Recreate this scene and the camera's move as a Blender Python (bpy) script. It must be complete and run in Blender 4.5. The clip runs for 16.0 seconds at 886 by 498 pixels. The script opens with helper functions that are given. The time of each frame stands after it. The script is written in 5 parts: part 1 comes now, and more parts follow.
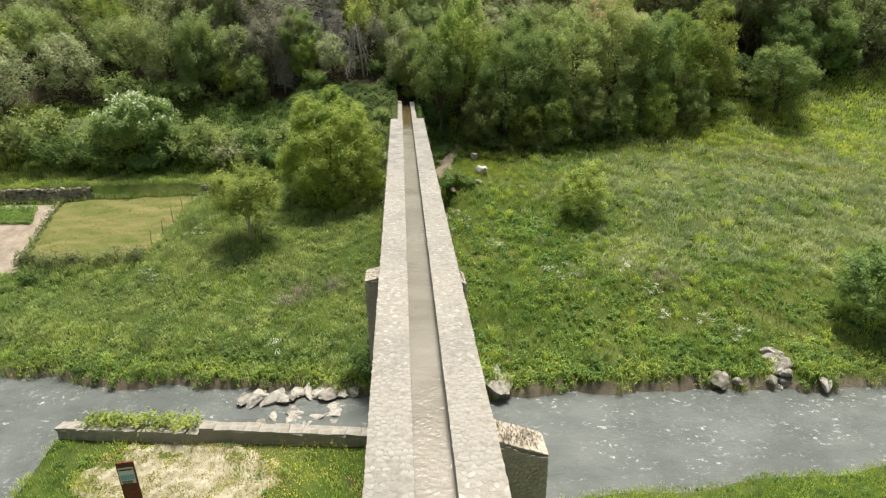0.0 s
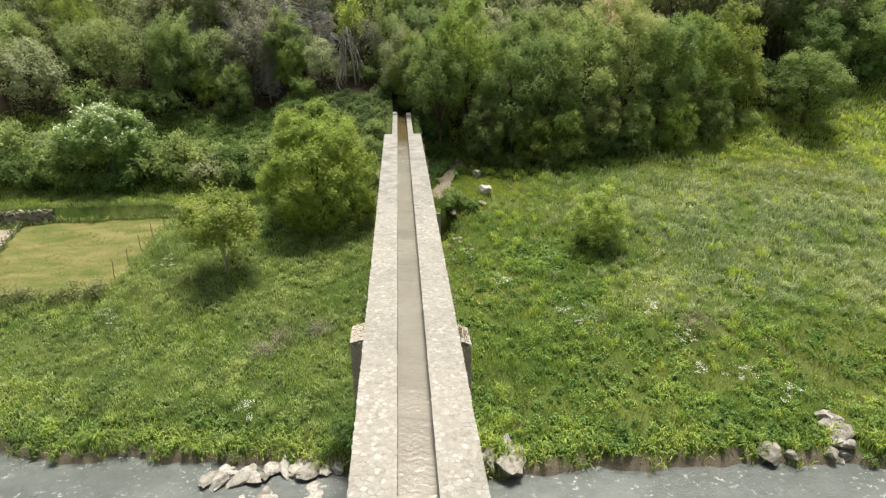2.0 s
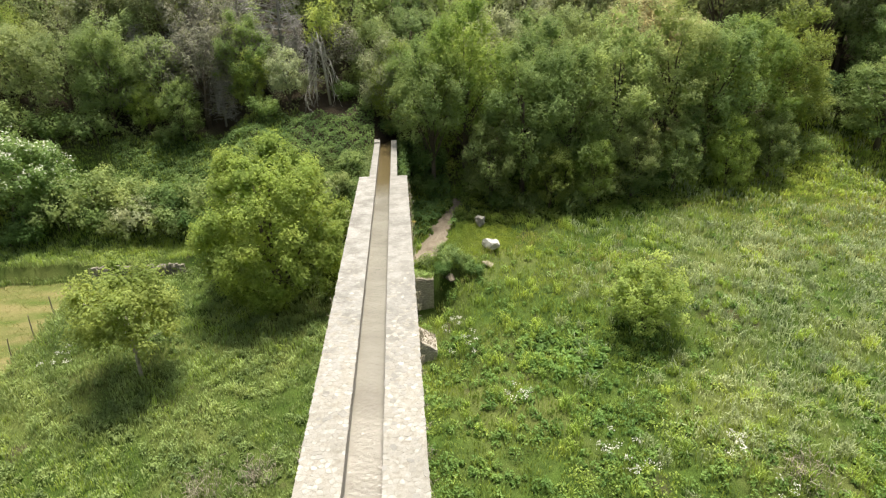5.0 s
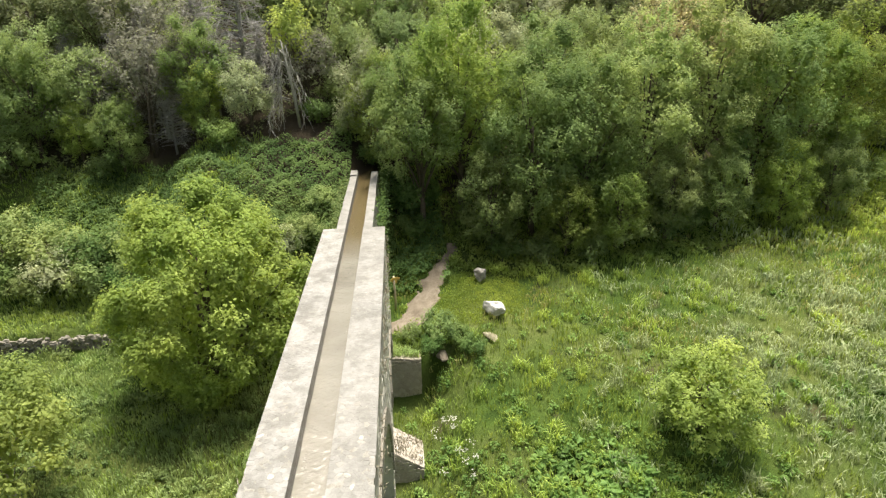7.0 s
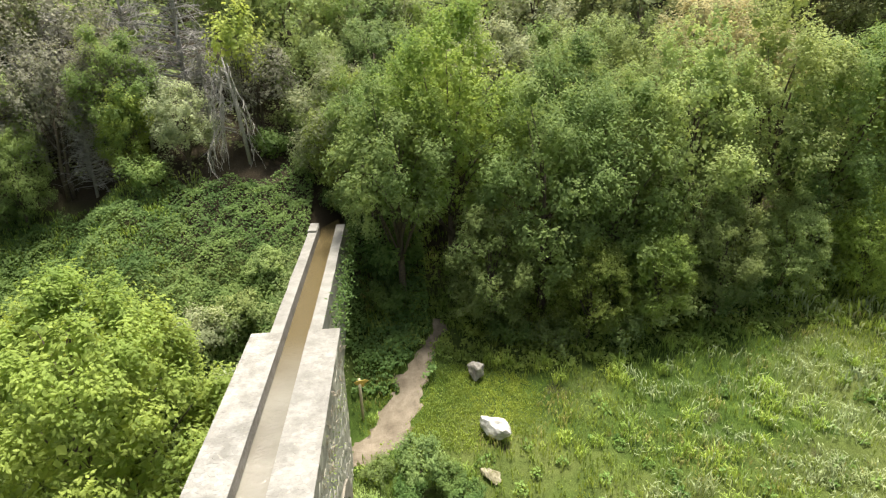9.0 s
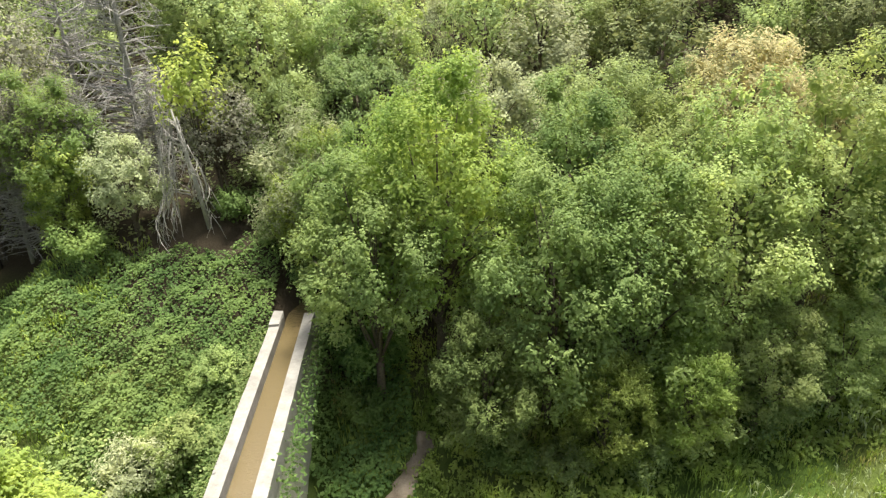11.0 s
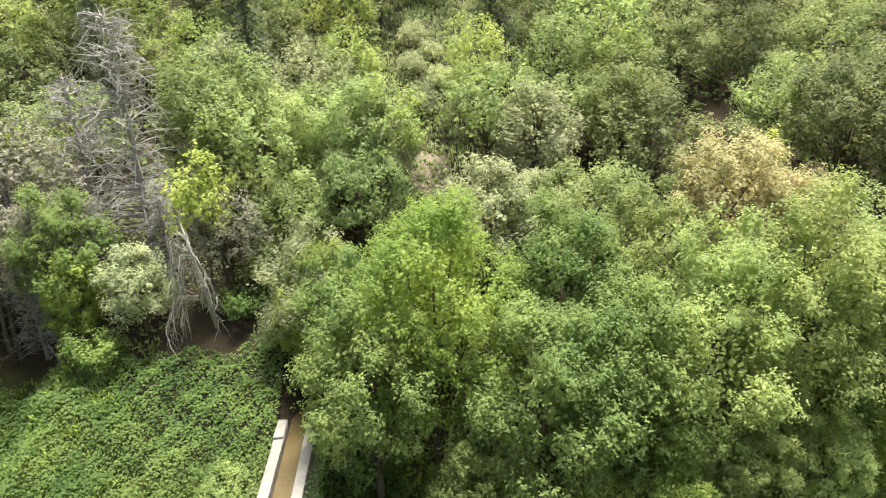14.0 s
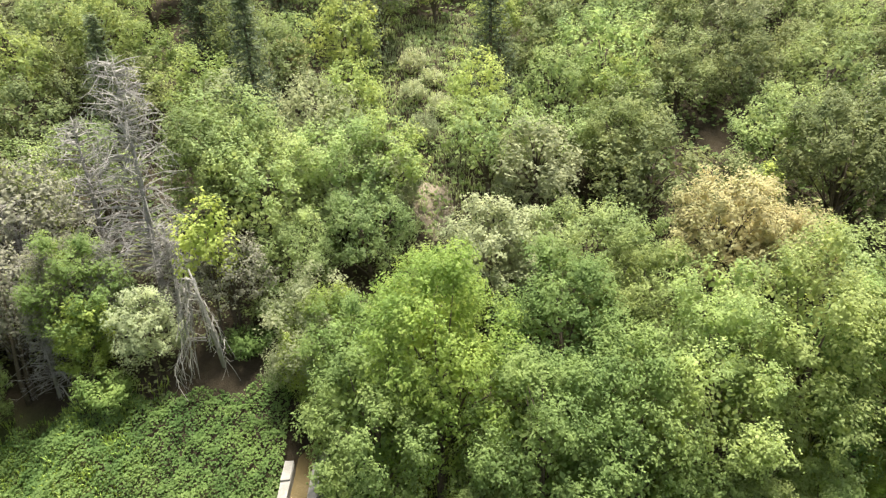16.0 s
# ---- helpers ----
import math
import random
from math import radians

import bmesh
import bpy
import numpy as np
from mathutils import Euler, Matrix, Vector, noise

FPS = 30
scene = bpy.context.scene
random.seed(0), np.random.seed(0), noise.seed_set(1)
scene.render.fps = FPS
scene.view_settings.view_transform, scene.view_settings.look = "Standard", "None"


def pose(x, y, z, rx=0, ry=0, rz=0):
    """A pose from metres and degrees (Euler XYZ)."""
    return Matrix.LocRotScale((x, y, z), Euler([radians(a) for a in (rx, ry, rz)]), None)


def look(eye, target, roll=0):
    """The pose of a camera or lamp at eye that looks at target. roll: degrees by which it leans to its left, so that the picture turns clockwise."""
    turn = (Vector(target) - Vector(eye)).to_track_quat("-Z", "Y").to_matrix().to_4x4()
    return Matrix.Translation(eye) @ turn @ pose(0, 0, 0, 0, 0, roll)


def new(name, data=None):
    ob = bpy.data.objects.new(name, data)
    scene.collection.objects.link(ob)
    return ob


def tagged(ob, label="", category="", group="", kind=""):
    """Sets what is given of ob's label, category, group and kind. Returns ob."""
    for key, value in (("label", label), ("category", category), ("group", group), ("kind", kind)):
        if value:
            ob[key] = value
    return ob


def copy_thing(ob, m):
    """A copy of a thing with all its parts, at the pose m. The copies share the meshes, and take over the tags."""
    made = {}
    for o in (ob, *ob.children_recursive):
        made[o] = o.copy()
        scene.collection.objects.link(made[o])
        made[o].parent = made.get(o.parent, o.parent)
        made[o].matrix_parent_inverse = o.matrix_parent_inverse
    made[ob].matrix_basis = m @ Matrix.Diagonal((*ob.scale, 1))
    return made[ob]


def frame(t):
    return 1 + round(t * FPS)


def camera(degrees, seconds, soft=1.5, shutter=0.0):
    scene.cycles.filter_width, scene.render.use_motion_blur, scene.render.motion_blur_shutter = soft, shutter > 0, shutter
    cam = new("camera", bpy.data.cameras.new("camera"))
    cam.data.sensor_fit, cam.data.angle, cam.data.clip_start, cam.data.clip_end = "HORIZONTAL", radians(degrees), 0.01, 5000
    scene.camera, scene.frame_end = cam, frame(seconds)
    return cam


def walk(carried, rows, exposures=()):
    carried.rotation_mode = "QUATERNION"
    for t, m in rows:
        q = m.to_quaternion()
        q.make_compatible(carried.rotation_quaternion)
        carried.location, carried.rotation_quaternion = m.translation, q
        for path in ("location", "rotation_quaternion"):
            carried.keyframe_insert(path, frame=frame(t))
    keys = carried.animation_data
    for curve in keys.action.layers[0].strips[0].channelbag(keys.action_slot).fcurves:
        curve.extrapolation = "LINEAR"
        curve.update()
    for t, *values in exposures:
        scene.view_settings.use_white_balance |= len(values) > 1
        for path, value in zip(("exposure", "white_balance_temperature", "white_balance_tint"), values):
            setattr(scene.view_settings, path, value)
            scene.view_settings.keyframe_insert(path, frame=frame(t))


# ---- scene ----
cam = camera(74.1, 16.0, soft=1.3)
PATH = [
    (0, (-0.301, 0.802, 15.233), (-0.183, 2.655, 14.488), -0.92),
    (0.5, (-0.283, 1.804, 15.337), (-0.163, 3.656, 14.592), -0.93),
    (1, (-0.224, 2.836, 15.417), (-0.103, 4.687, 14.670), -0.97),
    (1.5, (-0.244, 4.213, 15.514), (-0.117, 6.062, 14.763), -0.84),
    (2, (-0.018, 5.663, 15.552), (0.104, 7.513, 14.803), -0.96),
    (2.5, (0.110, 7.193, 15.645), (0.233, 9.042, 14.894), -0.93),
    (3, (0.237, 8.871, 15.570), (0.365, 10.722, 14.822), -0.76),
    (3.5, (0.395, 10.637, 15.553), (0.524, 12.488, 14.806), -0.78),
    (4, (0.542, 12.394, 15.632), (0.674, 14.243, 14.882), -0.74),
    (6.5, (1.749, 21.225, 15.754), (1.870, 23.078, 15.010), -1.70),
    (7, (1.988, 23.117, 15.726), (2.114, 24.970, 14.985), -1.63),
    (7.5, (2.160, 24.985, 15.788), (2.295, 26.837, 15.045), -1.61),
    (8, (2.479, 26.916, 15.771), (2.614, 28.770, 15.034), -1.73),
    (8.5, (2.719, 28.771, 15.820), (2.859, 30.626, 15.087), -1.58),
    (9, (3.027, 30.604, 15.897), (3.168, 32.462, 15.169), -1.60),
    (9.5, (3.384, 32.414, 16.046), (3.523, 34.273, 15.320), -1.86),
    (9.7, (3.558, 33.118, 16.177), (3.692, 34.974, 15.445), -2.16),
    (11.8, (4.048, 35.908, 18.963), (4.186, 37.753, 18.203), -0.35),
    (12, (4.114, 35.949, 19.173), (4.251, 37.796, 18.419), -0.38),
    (12.5, (4.227, 35.998, 19.972), (4.360, 37.843, 19.212), -0.56),
    (13, (4.253, 36.007, 20.597), (4.387, 37.854, 19.843), -0.67),
    (13.5, (4.309, 36.065, 21.263), (4.436, 37.916, 20.516), -0.98),
    (14, (4.334, 36.139, 21.919), (4.456, 37.991, 21.175), -1.24),
    (14.5, (4.355, 36.171, 22.587), (4.473, 38.024, 21.843), -1.37),
    (15, (4.383, 36.215, 23.186), (4.497, 38.068, 22.442), -1.56),
    (15.5, (4.443, 36.219, 23.496), (4.555, 38.073, 22.756), -1.69),
    (16, (4.460, 36.244, 23.656), (4.571, 38.099, 22.915), -1.75),
]
walk(cam, [(t, look(eye, target, roll)) for t, eye, target, roll in PATH],
     exposures=[(0.0, 0.75), (4.0, 0.96), (7.0, 1.12), (9.0, 1.22), (12.0, 1.62), (16.0, 1.56)])

# ---------- world and sun ----------
SUN_EL, SUN_AZ = radians(78), radians(28)   # azimuth clockwise from +y
world = bpy.data.worlds.new("world")
scene.world = world
world.use_nodes = True
wn = world.node_tree
sky = wn.nodes.new("ShaderNodeTexSky")
sky.sky_type, sky.sun_disc = "NISHITA", False
sky.sun_elevation, sky.sun_rotation = SUN_EL, SUN_AZ
sky.air_density, sky.dust_density = 1.0, 4.0
wn.nodes["Background"].inputs["Strength"].default_value = 0.075
veil = wn.nodes.new("ShaderNodeHueSaturation")   # thin cloud takes the blue out of the sky
veil.inputs["Saturation"].default_value = 0.45
wn.links.new(sky.outputs[0], veil.inputs["Color"])
wn.links.new(veil.outputs[0], wn.nodes["Background"].inputs["Color"])
sun_data = bpy.data.lights.new("sun", "SUN")
sun_data.energy, sun_data.angle, sun_data.color = 4.1, radians(17), (1.0, 0.94, 0.82)
sun_lamp = new("sun", sun_data)
sun_dir = Vector((math.sin(SUN_AZ) * math.cos(SUN_EL), math.cos(SUN_AZ) * math.cos(SUN_EL), math.sin(SUN_EL)))
sun_lamp.matrix_world = look(sun_dir * 200, (0, 0, 0))


# ---------- materials ----------
class Mat:
    """A node material with a few short-hands."""

    def __init__(self, name, rough=0.8, metal=0.0, spec=0.3):
        self.m = bpy.data.materials.new(name)
        self.m.use_nodes = True
        self.t = self.m.node_tree
        self.b = self.t.nodes["Principled BSDF"]
        self.b.inputs["Roughness"].default_value = rough
        self.b.inputs["Metallic"].default_value = metal
        self.b.inputs["Specular IOR Level"].default_value = spec
        self.co = self.t.nodes.new("ShaderNodeTexCoord").outputs["Object"]

    def node(self, kind, **inputs):
        n = self.t.nodes.new(kind)
        for k, v in inputs.items():
            s = n.inputs[k.replace("_", " ")]
            if isinstance(v, bpy.types.NodeSocket):
                self.t.links.new(v, s)
            else:
                s.default_value = v
        return n

    def world_pos(self):
        return self.t.nodes.new("ShaderNodeNewGeometry").outputs["Position"]

    def noise(self, scale, detail=4.0, rough=0.6, co=None):
        return self.node("ShaderNodeTexNoise", Vector=co or self.co, Scale=scale, Detail=detail, Roughness=rough).outputs["Fac"]

    def ramp(self, fac, *stops):
        r = self.t.nodes.new("ShaderNodeValToRGB")
        self.t.links.new(fac, r.inputs[0])
        e = r.color_ramp.elements
        while len(e) < len(stops):
            e.new(0.5)
        for el, (p, c) in zip(e, stops):
            el.position, el.color = p, (*c, 1) if len(c) == 3 else c
        return r.outputs[0]

    def mix(self, fac, a, b, blend="MIX"):
        n = self.t.nodes.new("ShaderNodeMix")
        n.data_type, n.blend_type = "RGBA", blend
        for s, v in ((n.inputs[0], fac), (n.inputs[6], a), (n.inputs[7], b)):
            if isinstance(v, bpy.types.NodeSocket):
                self.t.links.new(v, s)
            else:
                s.default_value = v if not isinstance(v, tuple) else (*v, 1)
        return n.outputs[2]

    def math(self, op, a, b=0.0):
        n = self.t.nodes.new("ShaderNodeMath")
        n.operation = op
        for s, v in zip(n.inputs, (a, b)):
            if isinstance(v, bpy.types.NodeSocket):
                self.t.links.new(v, s)
            else:
                s.default_value = v
        return n.outputs[0]

    def hsv(self, color, h=0.5, s=1.0, v=1.0):
        return self.node("ShaderNodeHueSaturation", Hue=h, Saturation=s, Value=v, Color=color).outputs[0]

    def color(self, sock):
        if isinstance(sock, tuple):
            self.b.inputs["Base Color"].default_value = (*sock, 1)
        else:
            self.t.links.new(sock, self.b.inputs["Base Color"])
        return self

    def bump(self, height, strength=0.5, distance=0.02):
        n = self.node("ShaderNodeBump", Height=height, Strength=strength, Distance=distance)
        self.t.links.new(n.outputs[0], self.b.inputs["Normal"])
        return self

    def island(self):
        return self.t.nodes.new("ShaderNodeNewGeometry").outputs["Random Per Island"]

    def object_random(self):
        return self.t.nodes.new("ShaderNodeObjectInfo").outputs["Random"]


def leaf_mat(name, dark, mid, light, trans=0.3, rough=0.68, vary=0.018, spec=0.12, gain=2.05):
    """Foliage: each leaf its own tone, each plant its own hue, some light passing through."""
    m = Mat(name, rough, 0.0, spec)
    dark, light = (tuple(0.28 * k + 0.72 * n for k, n in zip(q, mid)) for q in (dark, light))
    dark, mid, light = (tuple(gain * k for k in q) for q in (dark, mid, light))
    c = m.ramp(m.island(), (0.0, dark), (0.5, mid), (1.0, light))
    p = m.world_pos()
    n, big = m.noise(0.9, 3.0, 0.6, p), m.noise(0.22, 3.0, 0.55, p)
    c = m.mix(m.ramp(n, (0.38, (0, 0, 0)), (0.62, (1, 1, 1))), m.hsv(c, 0.505, 1.0, 0.78), m.hsv(c, 0.488, 1.0, 1.18))
    c = m.mix(m.ramp(big, (0.4, (0, 0, 0)), (0.62, (1, 1, 1))), c, m.hsv(c, 0.482, 1.0, 1.2))
    r = m.object_random()
    hue = m.math("ADD", m.math("MULTIPLY", r, vary), 0.4985 - vary * 0.75)
    val = m.math("ADD", m.math("MULTIPLY", m.math("FRACT", m.math("MULTIPLY", r, 7.31)), 0.45), 0.78)
    c = m.hsv(c, hue, 0.9, val)
    m.color(c)
    tr = m.node("ShaderNodeBsdfTranslucent", Color=m.hsv(c, 0.48, 1.1, 1.35))
    mx = m.node("ShaderNodeMixShader", Fac=trans + 0.12)
    out = m.t.nodes["Material Output"]
    m.t.links.new(m.b.outputs[0], mx.inputs[1])
    m.t.links.new(tr.outputs[0], mx.inputs[2])
    m.t.links.new(mx.outputs[0], out.inputs[0])
    return m.m


def bark_mat(name, a, b):
    m = Mat(name, 0.9)
    n = m.noise(14, 5, 0.7)
    m.color(m.ramp(n, (0.3, a), (0.7, b))).bump(n, 0.6, 0.03)
    return m.m


def stone_mat(name, a, b, c, speck=0.5, scale=3.0):
    m = Mat(name, 0.88)
    big, fine = m.noise(0.35, 3), m.noise(scale * 9, 6, 0.75)
    base = m.mix(m.island(), a, b)
    base = m.mix(m.ramp(m.object_random(), (0.0, (0, 0, 0)), (1.0, (1, 1, 1))), base, m.hsv(base, 0.5, 0.85, 1.18))
    base = m.mix(m.ramp(m.noise(scale, 5, 0.7), (0.42, (0, 0, 0)), (0.62, (1, 1, 1))), base, c)
    base = m.mix(m.ramp(big, (0.45, (0, 0, 0)), (0.65, (0.5, 0.5, 0.5))), base, m.hsv(base, 0.51, 0.8, 0.72))
    base = m.mix(m.ramp(fine, (0.3, (speck, speck, speck)), (0.5, (0, 0, 0))), base, m.hsv(base, 0.5, 1.0, 0.55))
    m.color(base).bump(fine, 0.5, 0.02)
    return m.m


LEAF = {
    "ash": leaf_mat("leaf_fresh_green", (0.045, 0.078, 0.015), (0.09, 0.147, 0.027), (0.132, 0.185, 0.044), 0.34),
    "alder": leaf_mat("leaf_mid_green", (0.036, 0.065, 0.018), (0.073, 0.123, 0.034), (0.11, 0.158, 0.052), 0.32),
    # Hillside leaves: lighter than the forest-edge ones to paint in stronger light.
    "oak": leaf_mat("leaf_hill_lit", (0.06, 0.092, 0.032), (0.104, 0.153, 0.053), (0.16, 0.208, 0.087), 0.28),
    "hill_lit_pale": leaf_mat("leaf_hill_lit_pale", (0.07, 0.103, 0.028), (0.118, 0.165, 0.046), (0.172, 0.22, 0.077), 0.28),
    "dark": leaf_mat("leaf_dark_green", (0.045, 0.062, 0.024), (0.08, 0.105, 0.04), (0.12, 0.15, 0.062), 0.2),
    "grey": leaf_mat("leaf_grey_green", (0.07, 0.09, 0.043), (0.115, 0.14, 0.07), (0.175, 0.2, 0.11), 0.2),
    "pine": leaf_mat("needle_blue_green", (0.035, 0.055, 0.03), (0.065, 0.09, 0.05), (0.10, 0.13, 0.075), 0.1),
    "gold": leaf_mat("leaf_rusty_gold", (0.158, 0.16, 0.069), (0.222, 0.222, 0.098), (0.275, 0.272, 0.138), 0.3, vary=0.0),
    "pale": leaf_mat("leaf_pale_green", (0.09, 0.12, 0.055), (0.15, 0.18, 0.095), (0.22, 0.25, 0.15), 0.25),
    "lime": leaf_mat("leaf_yellow_green", (0.1, 0.14, 0.025), (0.145, 0.195, 0.04), (0.2, 0.25, 0.07), 0.3, vary=0.0),
    "brown": leaf_mat("leaf_dry_brown", (0.065, 0.068, 0.046), (0.105, 0.108, 0.076), (0.16, 0.158, 0.118), 0.15, vary=0.0),
    "walnut": leaf_mat("leaf_walnut", (0.055, 0.085, 0.014), (0.09, 0.14, 0.023), (0.148, 0.2, 0.042), 0.34, vary=0.006),
    "ivy": leaf_mat("leaf_ivy", (0.026, 0.055, 0.012), (0.049, 0.095, 0.02), (0.083, 0.14, 0.036), 0.23, 0.6),
    "bramble": leaf_mat("leaf_bramble", (0.04, 0.075, 0.02), (0.08, 0.125, 0.035), (0.15, 0.195, 0.07), 0.25),
    "tip": leaf_mat("leaf_young_lit_tip", (0.085, 0.125, 0.028), (0.125, 0.18, 0.045), (0.17, 0.225, 0.07), 0.34, vary=0.0),
    "silver": leaf_mat("leaf_light_ash", (0.06, 0.093, 0.027), (0.106, 0.154, 0.048), (0.16, 0.205, 0.08), 0.32),
    "sapling": leaf_mat("leaf_sapling", (0.08, 0.115, 0.022), (0.128, 0.178, 0.036), (0.18, 0.23, 0.06), 0.36, vary=0.0),
    "white": leaf_mat("flower_white", (0.26, 0.26, 0.21), (0.34, 0.34, 0.29), (0.42, 0.42, 0.38), 0.25, vary=0.0),
    "yellow": leaf_mat("flower_yellow", (0.4, 0.3, 0.02), (0.55, 0.45, 0.04), (0.65, 0.55, 0.08), 0.25, vary=0.0),
}
GRASS = {
    "fresh": leaf_mat("grass_fresh", (0.07, 0.125, 0.017), (0.118, 0.185, 0.028), (0.18, 0.245, 0.048), 0.3, 0.55, 0.0),
    "cool": leaf_mat("grass_cool", (0.082, 0.128, 0.036), (0.132, 0.19, 0.058), (0.195, 0.255, 0.095), 0.3, 0.55, 0.0),
    "pale": leaf_mat("grass_seedy", (0.11, 0.145, 0.065), (0.158, 0.2, 0.096), (0.215, 0.258, 0.138), 0.3, 0.6, 0.0),
    "lawn": leaf_mat("grass_lawn", (0.085, 0.14, 0.018), (0.132, 0.198, 0.028), (0.19, 0.25, 0.05), 0.32, 0.55, 0.0),
    "straw": leaf_mat("grass_straw", (0.105, 0.12, 0.03), (0.155, 0.165, 0.05), (0.225, 0.225, 0.085), 0.3, 0.6, 0.0),
    "weed": leaf_mat("weed_leaf", (0.03, 0.064, 0.012), (0.052, 0.105, 0.019), (0.09, 0.155, 0.038), 0.25, 0.5, 0.0),
    "dry": leaf_mat("dry_stem", (0.08, 0.075, 0.05), (0.125, 0.115, 0.08), (0.18, 0.165, 0.12), 0.2, 0.7, 0.0),
}
BARK = bark_mat("bark_brown", (0.05, 0.04, 0.03), (0.15, 0.12, 0.09))
BARK_PALE = bark_mat("bark_pale", (0.26, 0.235, 0.19), (0.46, 0.42, 0.36))
DEADWOOD = bark_mat("deadwood_grey", (0.21, 0.198, 0.185), (0.42, 0.402, 0.38))
SNAGWOOD = bark_mat("old_snag_grey", (0.23, 0.215, 0.195), (0.45, 0.428, 0.392))
STONE_TOP = stone_mat("limestone_cap", (0.225, 0.21, 0.18), (0.37, 0.358, 0.325), (0.275, 0.26, 0.226), 0.55)
STONE_SIDE = stone_mat("rubble_masonry", (0.19, 0.165, 0.13), (0.36, 0.325, 0.265), (0.25, 0.23, 0.19), 0.6)
STONE_BROWN = stone_mat("brown_masonry", (0.34, 0.295, 0.24), (0.48, 0.43, 0.355), (0.4, 0.355, 0.29), 0.6)
STONE_DARK = stone_mat("dark_masonry", (0.11, 0.09, 0.068), (0.2, 0.165, 0.125), (0.15, 0.135, 0.095), 0.6)
STONE_RENDER = stone_mat("lime_washed_cap", (0.24, 0.23, 0.207), (0.295, 0.284, 0.26), (0.205, 0.195, 0.174), 0.45, 1.6)
MORTAR = stone_mat("lime_mortar", (0.268, 0.25, 0.214), (0.33, 0.312, 0.274), (0.232, 0.213, 0.175), 0.6, 7.0)
STONE_FACE = stone_mat("weathered_face_masonry", (0.36, 0.335, 0.275), (0.5, 0.475, 0.415), (0.4, 0.385, 0.31), 0.5)
ROCK_PALE = stone_mat("pale_limestone_rock", (0.3, 0.285, 0.25), (0.42, 0.4, 0.36), (0.24, 0.22, 0.19), 0.5, 4.0)
ROCK_WHITE = stone_mat("white_limestone_rock", (0.5, 0.49, 0.46), (0.62, 0.61, 0.58), (0.42, 0.4, 0.36), 0.4, 4.0)
ROCK_GREY = stone_mat("grey_rock", (0.2, 0.185, 0.16), (0.32, 0.3, 0.265), (0.16, 0.145, 0.12), 0.6, 3.0)


def ground_mat():
    m = Mat("meadow_ground", 0.95, 0, 0.1)
    p = m.world_pos()
    big, mid, fine = m.noise(0.16, 4, 0.6, p), m.noise(1.3, 5, 0.65, p), m.noise(14, 6, 0.75, p)
    c = m.mix(m.ramp(mid, (0.35, (0, 0, 0)), (0.65, (1, 1, 1))), (0.035, 0.062, 0.012), (0.075, 0.12, 0.022))
    c = m.mix(m.ramp(big, (0.45, (0, 0, 0)), (0.62, (1, 1, 1))), c, m.mix(mid, (0.09, 0.12, 0.03), (0.13, 0.145, 0.045)))
    c = m.mix(m.ramp(m.noise(0.6, 4, 0.6, p), (0.62, (0, 0, 0)), (0.72, (0.7, 0.7, 0.7))), c, (0.075, 0.06, 0.038))
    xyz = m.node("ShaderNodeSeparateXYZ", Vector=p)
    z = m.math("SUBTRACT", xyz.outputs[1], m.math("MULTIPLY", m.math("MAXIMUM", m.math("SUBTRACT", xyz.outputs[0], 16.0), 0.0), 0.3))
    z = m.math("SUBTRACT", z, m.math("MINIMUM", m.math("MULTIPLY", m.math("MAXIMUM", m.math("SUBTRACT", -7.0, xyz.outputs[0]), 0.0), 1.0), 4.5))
    # Litter brown under the trees, darkened further to paint in their shade.
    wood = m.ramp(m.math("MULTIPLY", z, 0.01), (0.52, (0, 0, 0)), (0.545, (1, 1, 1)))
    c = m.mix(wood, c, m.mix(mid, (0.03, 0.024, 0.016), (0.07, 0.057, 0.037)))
    wash = m.math("ADD", xyz.outputs[2], m.math("MULTIPLY", mid, 0.9))
    c = m.mix(m.ramp(m.math("MULTIPLY", m.math("ADD", wash, 2.2), 0.5), (0.52, (1, 1, 1)), (0.66, (0, 0, 0))), c, m.mix(fine, (0.13, 0.105, 0.075), (0.25, 0.215, 0.165)))
    c = m.mix(m.ramp(fine, (0.35, (0.6, 0.6, 0.6)), (0.55, (0, 0, 0))), c, m.hsv(c, 0.5, 1, 0.45))
    m.color(c).bump(fine, 0.8, 0.06)
    return m.m


def soil_mat(name, a, b, scale=1.0, grit=0.5, stretch=1.0):
    m = Mat(name, 0.95, 0, 0.1)
    p = m.world_pos()
    st = m.node("ShaderNodeMapping", Vector=p)
    st.inputs["Scale"].default_value = (1 / stretch, stretch, 1)
    n, f = m.noise(1.2 * scale, 5, 0.65, st.outputs[0]), m.noise(22, 6, 0.75, p)
    c = m.mix(m.ramp(n, (0.35, (0, 0, 0)), (0.65, (1, 1, 1))), a, b)
    c = m.mix(m.ramp(f, (0.35, (grit, grit, grit)), (0.52, (0, 0, 0))), c, m.hsv(c, 0.5, 1, 0.55))
    m.color(c).bump(f, 0.7, 0.03)
    return m.m


